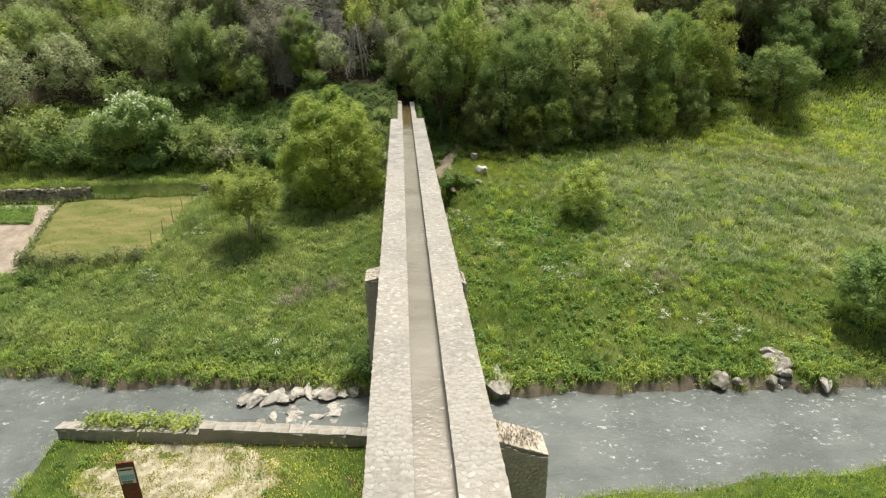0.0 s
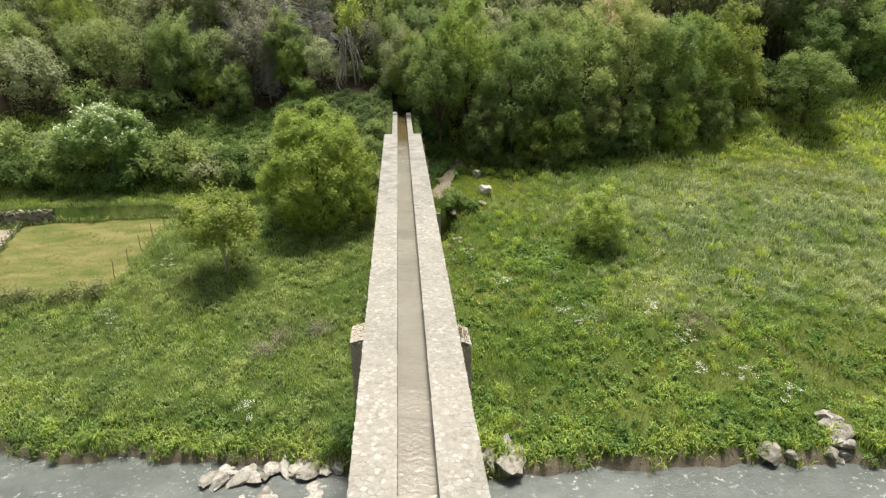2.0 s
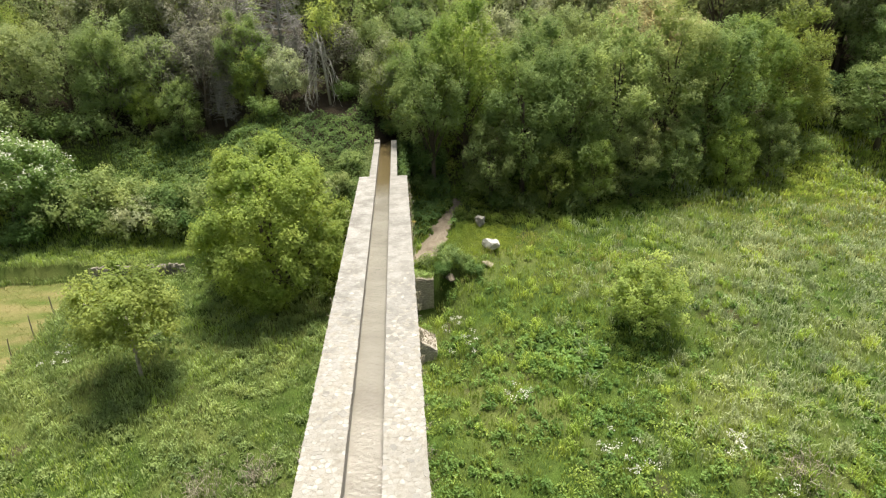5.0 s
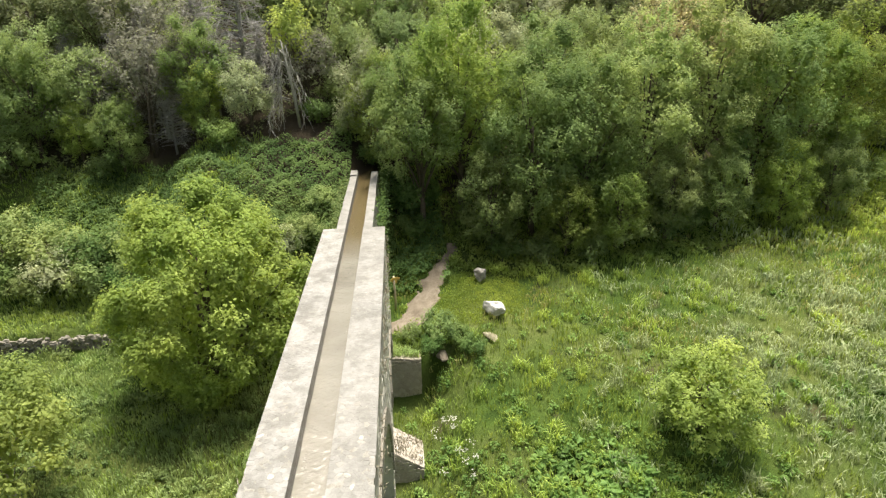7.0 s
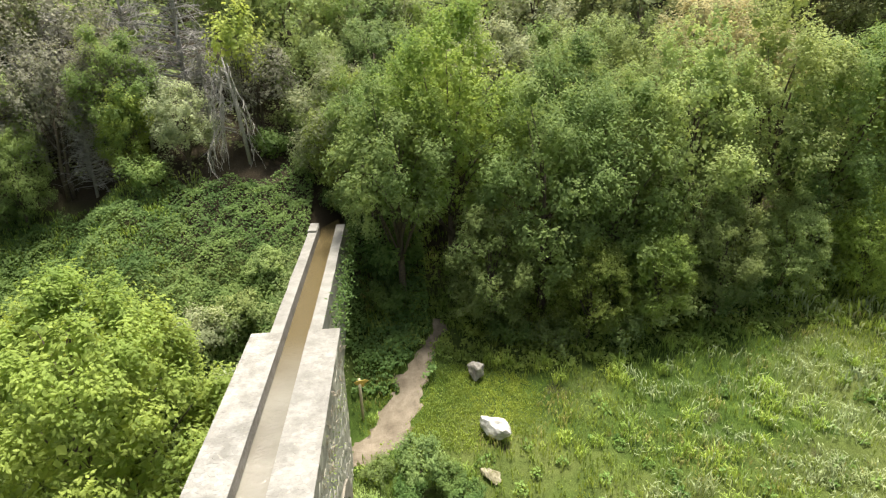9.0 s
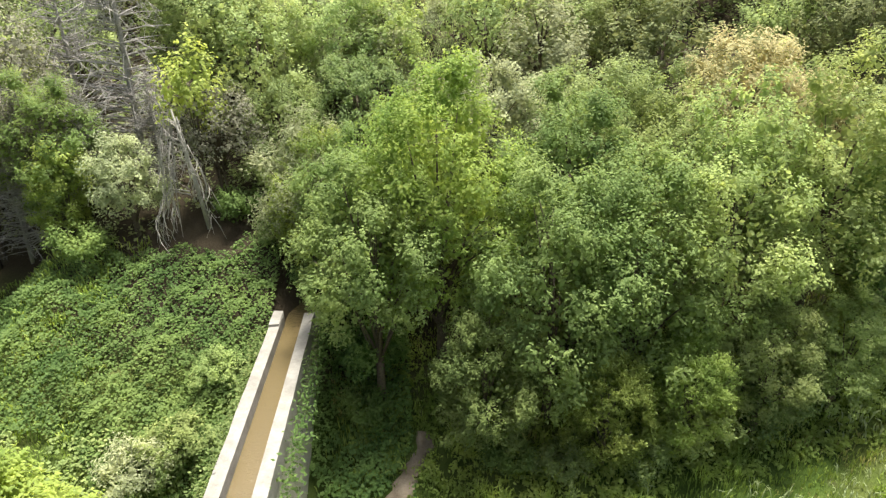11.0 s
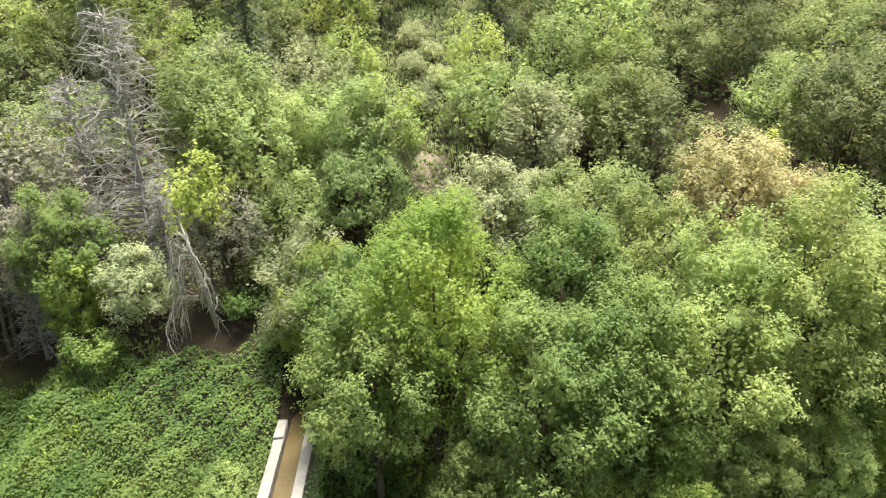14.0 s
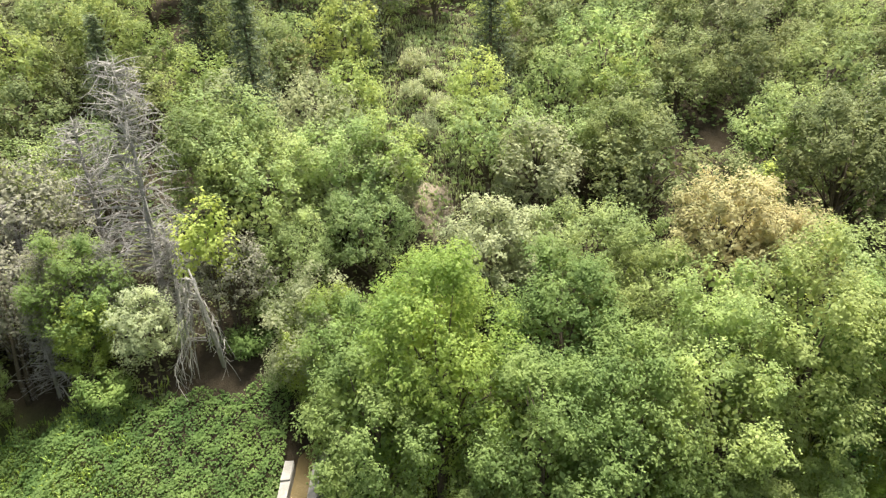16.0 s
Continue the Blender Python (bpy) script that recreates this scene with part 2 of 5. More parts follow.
def water_mat(name, a, b, rough, foam, scale, strength, tree_mirror=None):
    m = Mat(name, rough, 0, 0.8 if tree_mirror else 0.3)
    p = m.world_pos()
    st = m.node("ShaderNodeMapping", Vector=p)
    st.inputs["Scale"].default_value = (0.7, 1.0, 1.0)
    q = st.outputs[0]
    n, f = m.noise(0.5, 4, 0.6, q), m.noise(scale, 5, 0.7, q)
    c = m.mix(m.ramp(n, (0.35, (0, 0, 0)), (0.65, (1, 1, 1))), a, b)
    # White patches: foam, plus glints on the ripples put into the colour.
    if foam:
        fo = m.math("MULTIPLY", m.ramp(m.noise(0.8, 3, 0.6, q), (0.45, (0, 0, 0)), (0.62, (1, 1, 1))),
                    m.ramp(m.noise(4.2, 6, 0.75, q), (0.56, (0, 0, 0)), (0.66, (1, 1, 1))))
        c = m.mix(m.math("MULTIPLY", fo, foam), c, (0.5, 0.52, 0.51))
    # Far stretch browner: the dark trees' reflection is put into the water colour.
    if tree_mirror:
        y = m.node("ShaderNodeSeparateXYZ", Vector=p).outputs[1]
        c = m.mix(m.ramp(m.math("MULTIPLY", y, 0.01), (0.425, (0, 0, 0)), (0.455, (1, 1, 1))), c, tree_mirror)
    m.color(c).bump(f, strength, 0.08)
    return m.m


GROUND = ground_mat()
SAND = soil_mat("pale_sandy_soil", (0.17, 0.155, 0.085), (0.43, 0.39, 0.29), 2.6)
PATH_SOIL = soil_mat("path_soil", (0.15, 0.123, 0.09), (0.265, 0.224, 0.172), 1.6)
BED_SOIL = soil_mat("garden_soil", (0.22, 0.18, 0.14), (0.33, 0.285, 0.23))
MOWN = soil_mat("mown_grass", (0.085, 0.115, 0.026), (0.2, 0.175, 0.075), 0.5, 0.3, 2.2)
RIVER = water_mat("river_water", (0.088, 0.1, 0.094), (0.135, 0.148, 0.14), 0.2, 0.95, 5.0, 1.0)
CANAL = water_mat("canal_water", (0.175, 0.161, 0.13), (0.25, 0.234, 0.195), 0.08, 0.0, 9.0, 0.35, (0.115, 0.088, 0.042))


# ---------- mesh short-hands ----------
def mesh_of(name, verts, faces, mat, smooth=False):
    me = bpy.data.meshes.new(name)
    v = np.asarray(verts, dtype=np.float32).reshape(-1, 3)
    me.vertices.add(len(v))
    me.vertices.foreach_set("co", v.ravel())
    if isinstance(faces, np.ndarray):
        k = faces.shape[1]
        tot = np.full(len(faces), k, dtype=np.int32)
        flat = faces.astype(np.int32).ravel()
    else:
        tot = np.array([len(f) for f in faces], dtype=np.int32)
        flat = np.array([i for f in faces for i in f], dtype=np.int32)
    me.loops.add(len(flat))
    me.loops.foreach_set("vertex_index", flat)
    me.polygons.add(len(tot))
    me.polygons.foreach_set("loop_start", np.concatenate(([0], np.cumsum(tot)[:-1])).astype(np.int32))
    me.polygons.foreach_set("loop_total", tot)
    me.polygons.foreach_set("use_smooth", np.full(len(tot), smooth))
    me.materials.append(mat)
    me.update(calc_edges=True)
    me.validate()
    return me


def part(name, me, parent=None, label=""):
    ob = new(name, me)
    ob.parent = parent
    return tagged(ob, label)


def box_data(cx, cy, cz, sx, sy, sz, jit=0.0, rng=None):
    v = np.array([[x, y, z] for z in (-.5, .5) for y in (-.5, .5) for x in (-.5, .5)]) * (sx, sy, sz) + (cx, cy, cz)
    if jit:
        v = v + rng.uniform(-jit, jit, v.shape)
    return v, [(0, 2, 3, 1), (4, 5, 7, 6), (0, 1, 5, 4), (2, 6, 7, 3), (0, 4, 6, 2), (1, 3, 7, 5)]


class Pile:
    """Collects vertices and faces of several pieces for one mesh."""

    def __init__(self):
        self.v, self.f, self.n = [], [], 0

    def add(self, v, f):
        v = np.asarray(v, dtype=float).reshape(-1, 3)
        self.f += [tuple(i + self.n for i in q) for q in f]
        self.v.append(v)
        self.n += len(v)

    def tube(self, pts, radii, sides=6):
        pts = np.asarray(pts, dtype=float)
        rings = []
        for i, p in enumerate(pts):
            d = pts[min(i + 1, len(pts) - 1)] - pts[max(i - 1, 0)]
            d = d / (np.linalg.norm(d) + 1e-9)
            a = np.cross(d, (0.31, 0.87, 0.39) if abs(d[2]) > 0.8 else (0, 0, 1))
            a /= np.linalg.norm(a) + 1e-9
            b = np.cross(d, a)
            ang = np.arange(sides) * 2 * np.pi / sides
            rings.append(p + radii[i] * (np.cos(ang)[:, None] * a + np.sin(ang)[:, None] * b))
        f = []
        for i in range(len(pts) - 1):
            for k in range(sides):
                f.append((i * sides + k, i * sides + (k + 1) % sides, (i + 1) * sides + (k + 1) % sides, (i + 1) * sides + k))
        f.append(tuple(range(sides))[::-1])
        f.append(tuple((len(pts) - 1) * sides + k for k in range(sides)))
        self.add(np.vstack(rings), f)

    def mesh(self, name, mat, smooth=False):
        return mesh_of(name, np.vstack(self.v), self.f, mat, smooth)


def sm(a, b, x):
    t = np.clip((np.asarray(x, dtype=float) - a) / (b - a), 0, 1)
    return t * t * (3 - 2 * t)


def wavy(x, y, seed=0.0):
    """Cheap smooth unevenness, about -1 to 1."""
    return (np.sin(0.83 * x + 1.7 * y + seed) + np.sin(1.9 * x - 0.71 * y + 2.1 * seed) + np.sin(-1.31 * x - 2.3 * y + 0.7 * seed)
            + 0.6 * np.sin(3.7 * x + 2.9 * y + seed) + 0.6 * np.sin(-3.1 * x + 4.3 * y + 1.3 * seed)) / 4.2


def unit(n, rng):
    v = rng.normal(size=(n, 3))
    return v / np.linalg.norm(v, axis=1, keepdims=True)


def leaf_quads(pos, nor, size, rng, slim=0.55, fold=0.25, spread=0.6):
    """One pointed, folded leaf at each place, roughly facing its normal."""
    n = len(pos)
    nor = nor + rng.normal(scale=spread, size=(n, 3))
    nor /= np.linalg.norm(nor, axis=1, keepdims=True) + 1e-9
    a = np.cross(nor, unit(n, rng))
    a /= np.linalg.norm(a, axis=1, keepdims=True) + 1e-9
    b = np.cross(nor, a)
    s = (size * rng.uniform(0.65, 1.3, n))[:, None]
    base, tip = pos - a * s * 0.5, pos + a * s * 0.5 - nor * s * fold * 0.4
    left, right = pos + b * s * slim * 0.5 - nor * s * fold * 0.4, pos - b * s * slim * 0.5 - nor * s * fold * 0.4
    v = np.stack((base, left, tip, right), axis=1).reshape(-1, 3)
    return v, np.arange(4 * n).reshape(-1, 4)


def blade_quads(pos, height, width, rng, lean=0.45):
    """One bent blade of grass at each place."""
    n = len(pos)
    ang = rng.uniform(0, 2 * np.pi, n)
    d = np.stack((np.cos(ang), np.sin(ang), np.zeros(n)), axis=1)
    s = np.stack((-np.sin(ang), np.cos(ang), np.zeros(n)), axis=1)
    h = (height * rng.uniform(0.55, 1.25, n))[:, None]
    w = (width * rng.uniform(0.7, 1.3, n))[:, None]
    k = rng.uniform(0.15, 1.0, n)[:, None] * lean
    up = np.array((0, 0, 1.0))
    mid = pos + up * h * 0.62 + d * h * k * 0.35
    tip = pos + up * h * (1 - 0.35 * k) + d * h * k
    v = np.stack((pos - up * 0.03, mid + s * w, tip, mid - s * w), axis=1).reshape(-1, 3)
    return v, np.arange(4 * n).reshape(-1, 4)


def stuff(name, v, f, mat, label, category):
    return tagged(new(name, mesh_of(name, v, f, mat)), label, category, "", "stuff")


# ---------- the lie of the land ----------
BANK_X = [-60, -22, -18.7, -15.3, -12.5, -9.7, -5, -2.8, 4.3, 7, 9.7, 12.5, 14.4, 18, 19.3, 22.7, 60]
BANK_Y = [31, 28.1, 27.7, 26.3, 26.5, 25.9, 25.4, 24.6, 23.9, 24.2, 23.8, 23.9, 23.8, 23.4, 23.1, 23.4, 23]
RIGHT_U = [-1.2, -0.25, 0, 0.35, 3.8, 7, 10, 13, 16, 19, 22, 24.5, 27, 30, 36, 46, 59, 80, 120, 300]
RIGHT_Z = [-3.2, -2.4, -1.9, -1.3, -0.6, 0.5, 0.95, 1.4, 2.3, 2.9, 3.35, 3.9, 4.4, 5.9, 9.0, 14.3, 20.5, 29, 45, 100]
LEFT_U = [-1.2, -0.25, 0, 0.3, 2.5, 6.5, 9, 11, 13.5, 16, 21]
LEFT_Z = [-3.4, -2.9, -1.9, -1.45, -0.65, -0.3, 0.35, 0.8, 1.3, 1.75, 2.2]
TERRACE_Y = [47.25, 49.3, 52, 55, 57.5, 60, 64, 70, 83, 100, 140, 320]
TERRACE_Z = [3.0, 3.2, 4.6, 6.0, 7.7, 8.9, 10.7, 13.5, 19.8, 27.5, 45, 100]
CORNER_Y = [40, 44, 47, 50, 54, 57, 62, 70, 83, 100, 140, 320]
CORNER_Z = [0.9, 1.9, 3.4, 5.8, 7.7, 9.0, 11.2, 14.5, 20, 28, 45, 100]


def far_bank(x):
    return np.interp(x, BANK_X, BANK_Y) + 0.12 * np.sin(x * 1.9) + 0.08 * np.sin(4.3 * x + 1)


def near_bank(x):
    left = 16.45 + 0.285 * np.clip(-x - 6.95, 0, 40)
    right = 17.25 + 0.05 * np.clip(x - 3, 0, 40) + 0.15 * np.sin(x * 1.1)
    return left + (right - left) * sm(-1, 2, x)


def lie(x, y):
    """Height of the ground."""
    x, y = np.broadcast_arrays(np.asarray(x, dtype=float), np.asarray(y, dtype=float))
    u = y - far_bank(x)
    v = u - 0.15 * np.clip(x - 20, 0, 30) * sm(22, 30, u)   # the wooded slope draws back with the meadow
    hollow = 1.3 * sm(4.6, 2.2, x) * sm(34.5, 38.5, y) * sm(43.95, 43.45, y) + 0.7 * sm(3.7, 2.5, x) * sm(40.5, 43.0, y) * sm(43.95, 43.45, y)
    hollow = hollow + 0.65 * np.exp(-((x - 1.6) / 1.7) ** 2 - ((y - 47.4) / 1.8) ** 2)
    right = np.interp(v, RIGHT_U, RIGHT_Z) - hollow
    low = np.interp(u, LEFT_U, LEFT_Z)
    wall_y = 47.2
    terrace = np.where(y > wall_y, np.interp(y, TERRACE_Y, TERRACE_Z), low)
    corner = np.where(y > 40, np.maximum(low, np.interp(y, CORNER_Y, CORNER_Z)), low)
    left = corner + (terrace - corner) * sm(-9.0, -11.5, x)
    far = left + (right - left) * sm(-1.2, 1.2, x)
    w = near_bank(x) - y
    near_r = np.interp(w, [-1.5, -0.3, 0, 0.5, 1.5, 3, 6, 12, 30, 90, 300], [-3.2, -2.5, -1.9, -1.3, -0.7, 0.1, 1.0, 1.9, 7.5, 20, 60])
    near_l = np.interp(w, [-0.35, -0.3, -0.1, 0, 3, 8, 14, 30, 90, 300], [-3.2, -2.8, 2.85, 3.02, 2.5, 2.5, 3.1, 7.5, 20, 60])
    near_l = near_l - 0.45 * sm(-7, -2, x) * sm(3, 0.5, w) - 0.13 * np.clip(-x - 6.95, 0, 5) * sm(6, 1, w)
    near = near_l + (near_r - near_l) * np.maximum(sm(-1.6, 0.5, x), sm(-12.1, -14.1, x))
    mid_y = (near_bank(x) + far_bank(x)) / 2
    z = np.where(y > mid_y, far, near)
    rough = 0.10 * wavy(x, y) + 0.16 * wavy(x * 0.35, y * 0.35, 4.0)
    return z + rough * np.where((u > 0.5) | (w > 0.8), 1.0, 0.2)


def spaced(a, b, c, d, fine, coarse):
    """Grid lines: fine between b and c, widening out to a and d."""
    out, x, st = list(np.arange(b, c + 1e-6, fine)), c, fine
    while x < d:
        st = min(st * 1.25, coarse)
        x += st
        out.append(x)
    x, st = b, fine
    while x > a:
        st = min(st * 1.25, coarse)
        x -= st
        out.insert(0, x)
    return np.array(out)


def sheet(name, xs, ys, zfun, mat, smooth=True):
    X, Y = np.meshgrid(xs, ys)
    v = np.stack((X, Y, zfun(X, Y)), axis=-1).reshape(-1, 3)
    nx, ny = len(xs), len(ys)
    i = (np.arange(ny - 1)[:, None] * nx + np.arange(nx - 1)[None, :]).ravel()
    return mesh_of(name, v, np.stack((i, i + 1, i + nx + 1, i + nx), axis=1), mat, smooth)


gx = spaced(-420, -38, 42, 420, 0.5, 22)
gy = np.unique(np.concatenate((spaced(-260, 2, 62, 420, 0.4, 20), [47.18, 47.24])))
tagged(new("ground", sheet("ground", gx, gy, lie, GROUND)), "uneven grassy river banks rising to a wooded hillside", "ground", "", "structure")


def drape(name, inside, x0, x1, y0, y1, step, mat, label, category, lift=0.04):
    """A patch of other soil on the ground, with a ragged outline."""
    xs, ys = np.arange(x0, x1, step), np.arange(y0, y1, step)
    X, Y = np.meshgrid(xs, ys)
    keep = inside(X, Y)
    z = lie(X, Y) + np.where(keep, lift, -0.06)
    v = np.stack((X, Y, z), axis=-1).reshape(-1, 3)
    nx = len(xs)
    any4 = keep[:-1, :-1] | keep[1:, :-1] | keep[:-1, 1:] | keep[1:, 1:]
    r, c = np.nonzero(any4)
    i = r * nx + c
    return tagged(new(name, mesh_of(name, v, np.stack((i, i + 1, i + nx + 1, i + nx), axis=1), mat, True)), label, category, "", "structure")


def in_path(x, y):
    cx = np.interp(y, [45.2, 46.1, 47.2, 48.6, 49.8, 51.1, 56], [0.9, 1.9, 2.5, 3.15, 3.6, 4.35, 5.2])
    half = np.interp(y, [45.3, 46.3, 47.5, 49, 51, 56], [0.6, 0.95, 0.78, 0.55, 0.34, 0.3])
    return (np.abs(x - cx + 0.22 * wavy(x * 2, y * 2) + 0.2 * wavy(x * 5, y * 5, 3)) < half) & (y > 45.3) & (y < 51.6)


def in_sand(x, y, edge=0.85):
    return ((x + 7.4) / 3.1) ** 2 + ((y - 14.5 - 0.28 * np.clip(-x - 6.9, 0, 9)) / 1.8) ** 2 + 0.5 * wavy(x * 1.6, y * 1.6, 2) + 0.3 * wavy(x * 4, y * 4, 1) < edge


def in_mown(x, y):
    side = -16.5 - 0.13 * (46 - y)
    edge = -27.1 + 0.2 * (46 - y)
    return (x < side + 0.4 * wavy(x, y)) & (x > edge + 0.1) & (y < 46.8) & (y > 37.9 + 0.5 * wavy(x, y, 3))


def in_garden(x, y):
    return (x < -27.3 + 0.2 * (46 - y)) & (x > -40) & (y < 46.6) & (y > 36.8)


drape("footpath", in_path, 0.2, 7, 45, 56.4, 0.12, PATH_SOIL, "trodden bare-earth footpath leading into the trees", "path")
drape("bare_bank", lambda x, y: ((x - 5.9) / 1.2) ** 2 + ((y - 68.2) / 1.9) ** 2 + 0.5 * wavy(x * 2, y * 2, 4) < 1, 3.5, 8.5, 65, 71.5, 0.2, PATH_SOIL, "bare reddish-brown soil bank between the hillside trees", "soil", 0.14)
drape("sandy_ground", in_sand, -12, -3.4, 11.5, 17.6, 0.1, SAND, "bare patch of pale sandy soil by the river wall", "soil")
drape("mown_field", in_mown, -29, -14, 36, 47.1, 0.3, MOWN, "mown yellowish grass plot below the stone wall", "field")
drape("garden_soil", in_garden, -40.5, -23, 36.5, 46.9, 0.3, BED_SOIL, "bare tilled soil of a vegetable garden", "soil")

# river and its surface
def river_z(x, y):
    flow = wavy(x * 1.1 + 0.6 * np.sin(y * 1.3), y * 1.9 + 0.8 * np.sin(x * 0.9), 1.0) * 0.015 + wavy(x * 4.3 + 1 + np.sin(y * 2.7), y * 6.1 + np.sin(x * 2.2), 5.0) * 0.012
    rapid = np.exp(-((x + 4.0) / 2.8) ** 2) + np.exp(-((x + 16) / 3) ** 2 - ((y - 21) / 1.5) ** 2)
    return -1.93 + flow * (1 + 1.8 * rapid)


rx = spaced(-400, -26, 32, 400, 0.2, 20)
ry = np.arange(15.0, 33.5, 0.2)
tagged(new("river", sheet("river", rx, ry, river_z, RIVER)), "grey-green shallow river with rippling current and foam", "river", "", "structure")


# ---------- masonry ----------
def cells(w, h, step, rng, gap=0.004):
    """Irregular stone outlines that fill a rectangle w by h (a clipped, jittered mosaic)."""
    nx, ny = max(1, round(w / step)), max(1, round(h / step))
    sx, sy = w / nx, h / ny
    P = np.array([[(i + 0.5 + (0.25 if j % 2 else -0.25) * (nx > 2) + rng.uniform(-.42, .42)) * sx, (j + 0.5 + rng.uniform(-.45, .45)) * sy]
                  for j in range(ny) for i in range(nx)])
    P[:, 0] = np.clip(P[:, 0], 0.12 * sx, w - 0.12 * sx)
    out = []
    for k, p in enumerate(P):
        j, i = divmod(k, nx)
        poly = [(0, 0), (w, 0), (w, h), (0, h)]
        for dj in (-2, -1, 0, 1, 2):
            for di in (-2, -1, 0, 1, 2):
                if (di or dj) and 0 <= i + di < nx and 0 <= j + dj < ny:
                    q = P[(j + dj) * nx + i + di]
                    n = q - p
                    d = np.hypot(*n)
                    n = n / d
                    lim = n @ ((p + q) / 2) - gap / 2
                    res = []
                    for a, b in zip(poly, poly[1:] + poly[:1]):
                        da, db = n[0] * a[0] + n[1] * a[1] - lim, n[0] * b[0] + n[1] * b[1] - lim
                        if da <= 0:
                            res.append(a)
                        if (da < 0) != (db < 0) and abs(da - db) > 1e-9:
                            s = da / (da - db)
                            res.append((a[0] + s * (b[0] - a[0]), a[1] + s * (b[1] - a[1])))
                    poly = res
                    if len(poly) < 3:
                        break
            if len(poly) < 3:
                break
        if len(poly) >= 3:
            out.append(np.array(poly))
    return out


def stone_piece(poly, origin, ux, uy, rng, low=0.0, proud=0.03, cut=0.22):
    """One stone: its outline with worn corners on a face, standing proud."""
    nrm = np.cross(ux, uy)
    nxt = np.roll(poly, -1, axis=0)
    poly = np.stack((poly + (nxt - poly) * cut, nxt + (poly - nxt) * cut), axis=1).reshape(-1, 2)
    c = poly.mean(axis=0)
    p = proud * rng.uniform(0.4, 1.3)
    inn = c + (poly - c) * 0.92
    tilt = rng.uniform(-0.04, 0.04, 2)

    def lift(pts, h):
        z = h + ((pts - c) @ tilt if h > 0 else 0) * np.ones(len(pts))
        return origin + pts[:, :1] * ux + pts[:, 1:] * uy + np.asarray(z)[:, None] * nrm
    n = len(poly)
    v = np.vstack((lift(poly, low), lift(inn, p)))
    f = [(k, (k + 1) % n, n + (k + 1) % n, n + k) for k in range(n)]
    f.append(tuple(range(n, 2 * n)))
    return v, f


def face_stones(pile, origin, ux, uy, w, h, step, rng, proud=0.03, keep=None):
    o, ux, uy = (np.array(a, dtype=float) for a in (origin, ux, uy))
    for poly in cells(w, h, step, rng):
        c = poly.mean(axis=0)
        if keep is None or keep(*(o + c[0] * ux + c[1] * uy)):
            pile.add(*stone_piece(poly, o, ux, uy, rng, -0.015, proud))


# ---------- the aqueduct ----------
Y0, Y1, YEND, TOP = -16.0, 45.2, 56.5, 8.0
HALF, CH = 1.2, 0.36
ARCH = [(16.0, 24.2, 2.4, 4.1), (26.4, 38.4, 1.9, 4.6), (40.8, 43.6, 2.9, 1.45)]


def underside(y):
    for a, b, spring, rise in ARCH:
        if a < y < b:
            s = (2 * (y - a) / (b - a)) - 1
            return spring + rise * math.sqrt(max(0.0, 1 - s * s))
    return -3.5


rng = np.random.default_rng(11)
aqueduct = tagged(new("stone_aqueduct"), "old pale stone aqueduct bridge carrying a narrow water channel", "aqueduct")

ys = sorted(set(list(np.arange(Y0, Y1, 0.4)) + [Y1] + [a + d for a, b, *_ in ARCH for d in (0.0, 0.02, 0.08, 0.2)] + [b - d for a, b, *_ in ARCH for d in (0.0, 0.02, 0.08, 0.2)]))
body = Pile()
H = HALF - 0.02
bv = []
for y in ys:
    z = underside(y)
    bv += [(-H, y, z), (H, y, z), (H, y, 7.3), (-H, y, 7.3)]
bf = []
for i in range(len(ys) - 1):
    a, b = 4 * i, 4 * i + 4
    bf += [(a, b, b + 1, a + 1), (a + 1, b + 1, b + 2, a + 2), (a + 2, b + 2, b + 3, a + 3), (a + 3, b + 3, b, a)]
bf += [(0, 1, 2, 3), tuple(4 * (len(ys) - 1) + k for k in (3, 2, 1, 0))]
body.add(bv, bf)
body.add(*box_data(0, (Y1 + YEND) / 2, 5.6, 1.36, YEND - Y1, 3.4))
part("bridge_body", body.mesh("bridge_body", STONE_FACE), aqueduct, "weathered rubble masonry with arched spans")

bed = Pile()
bed.add(*box_data(0, (Y0 + YEND) / 2, 7.35, 2 * CH + 0.04, YEND - Y0, 0.09))
part("channel_bed", bed.mesh("channel_bed", STONE_DARK), aqueduct)


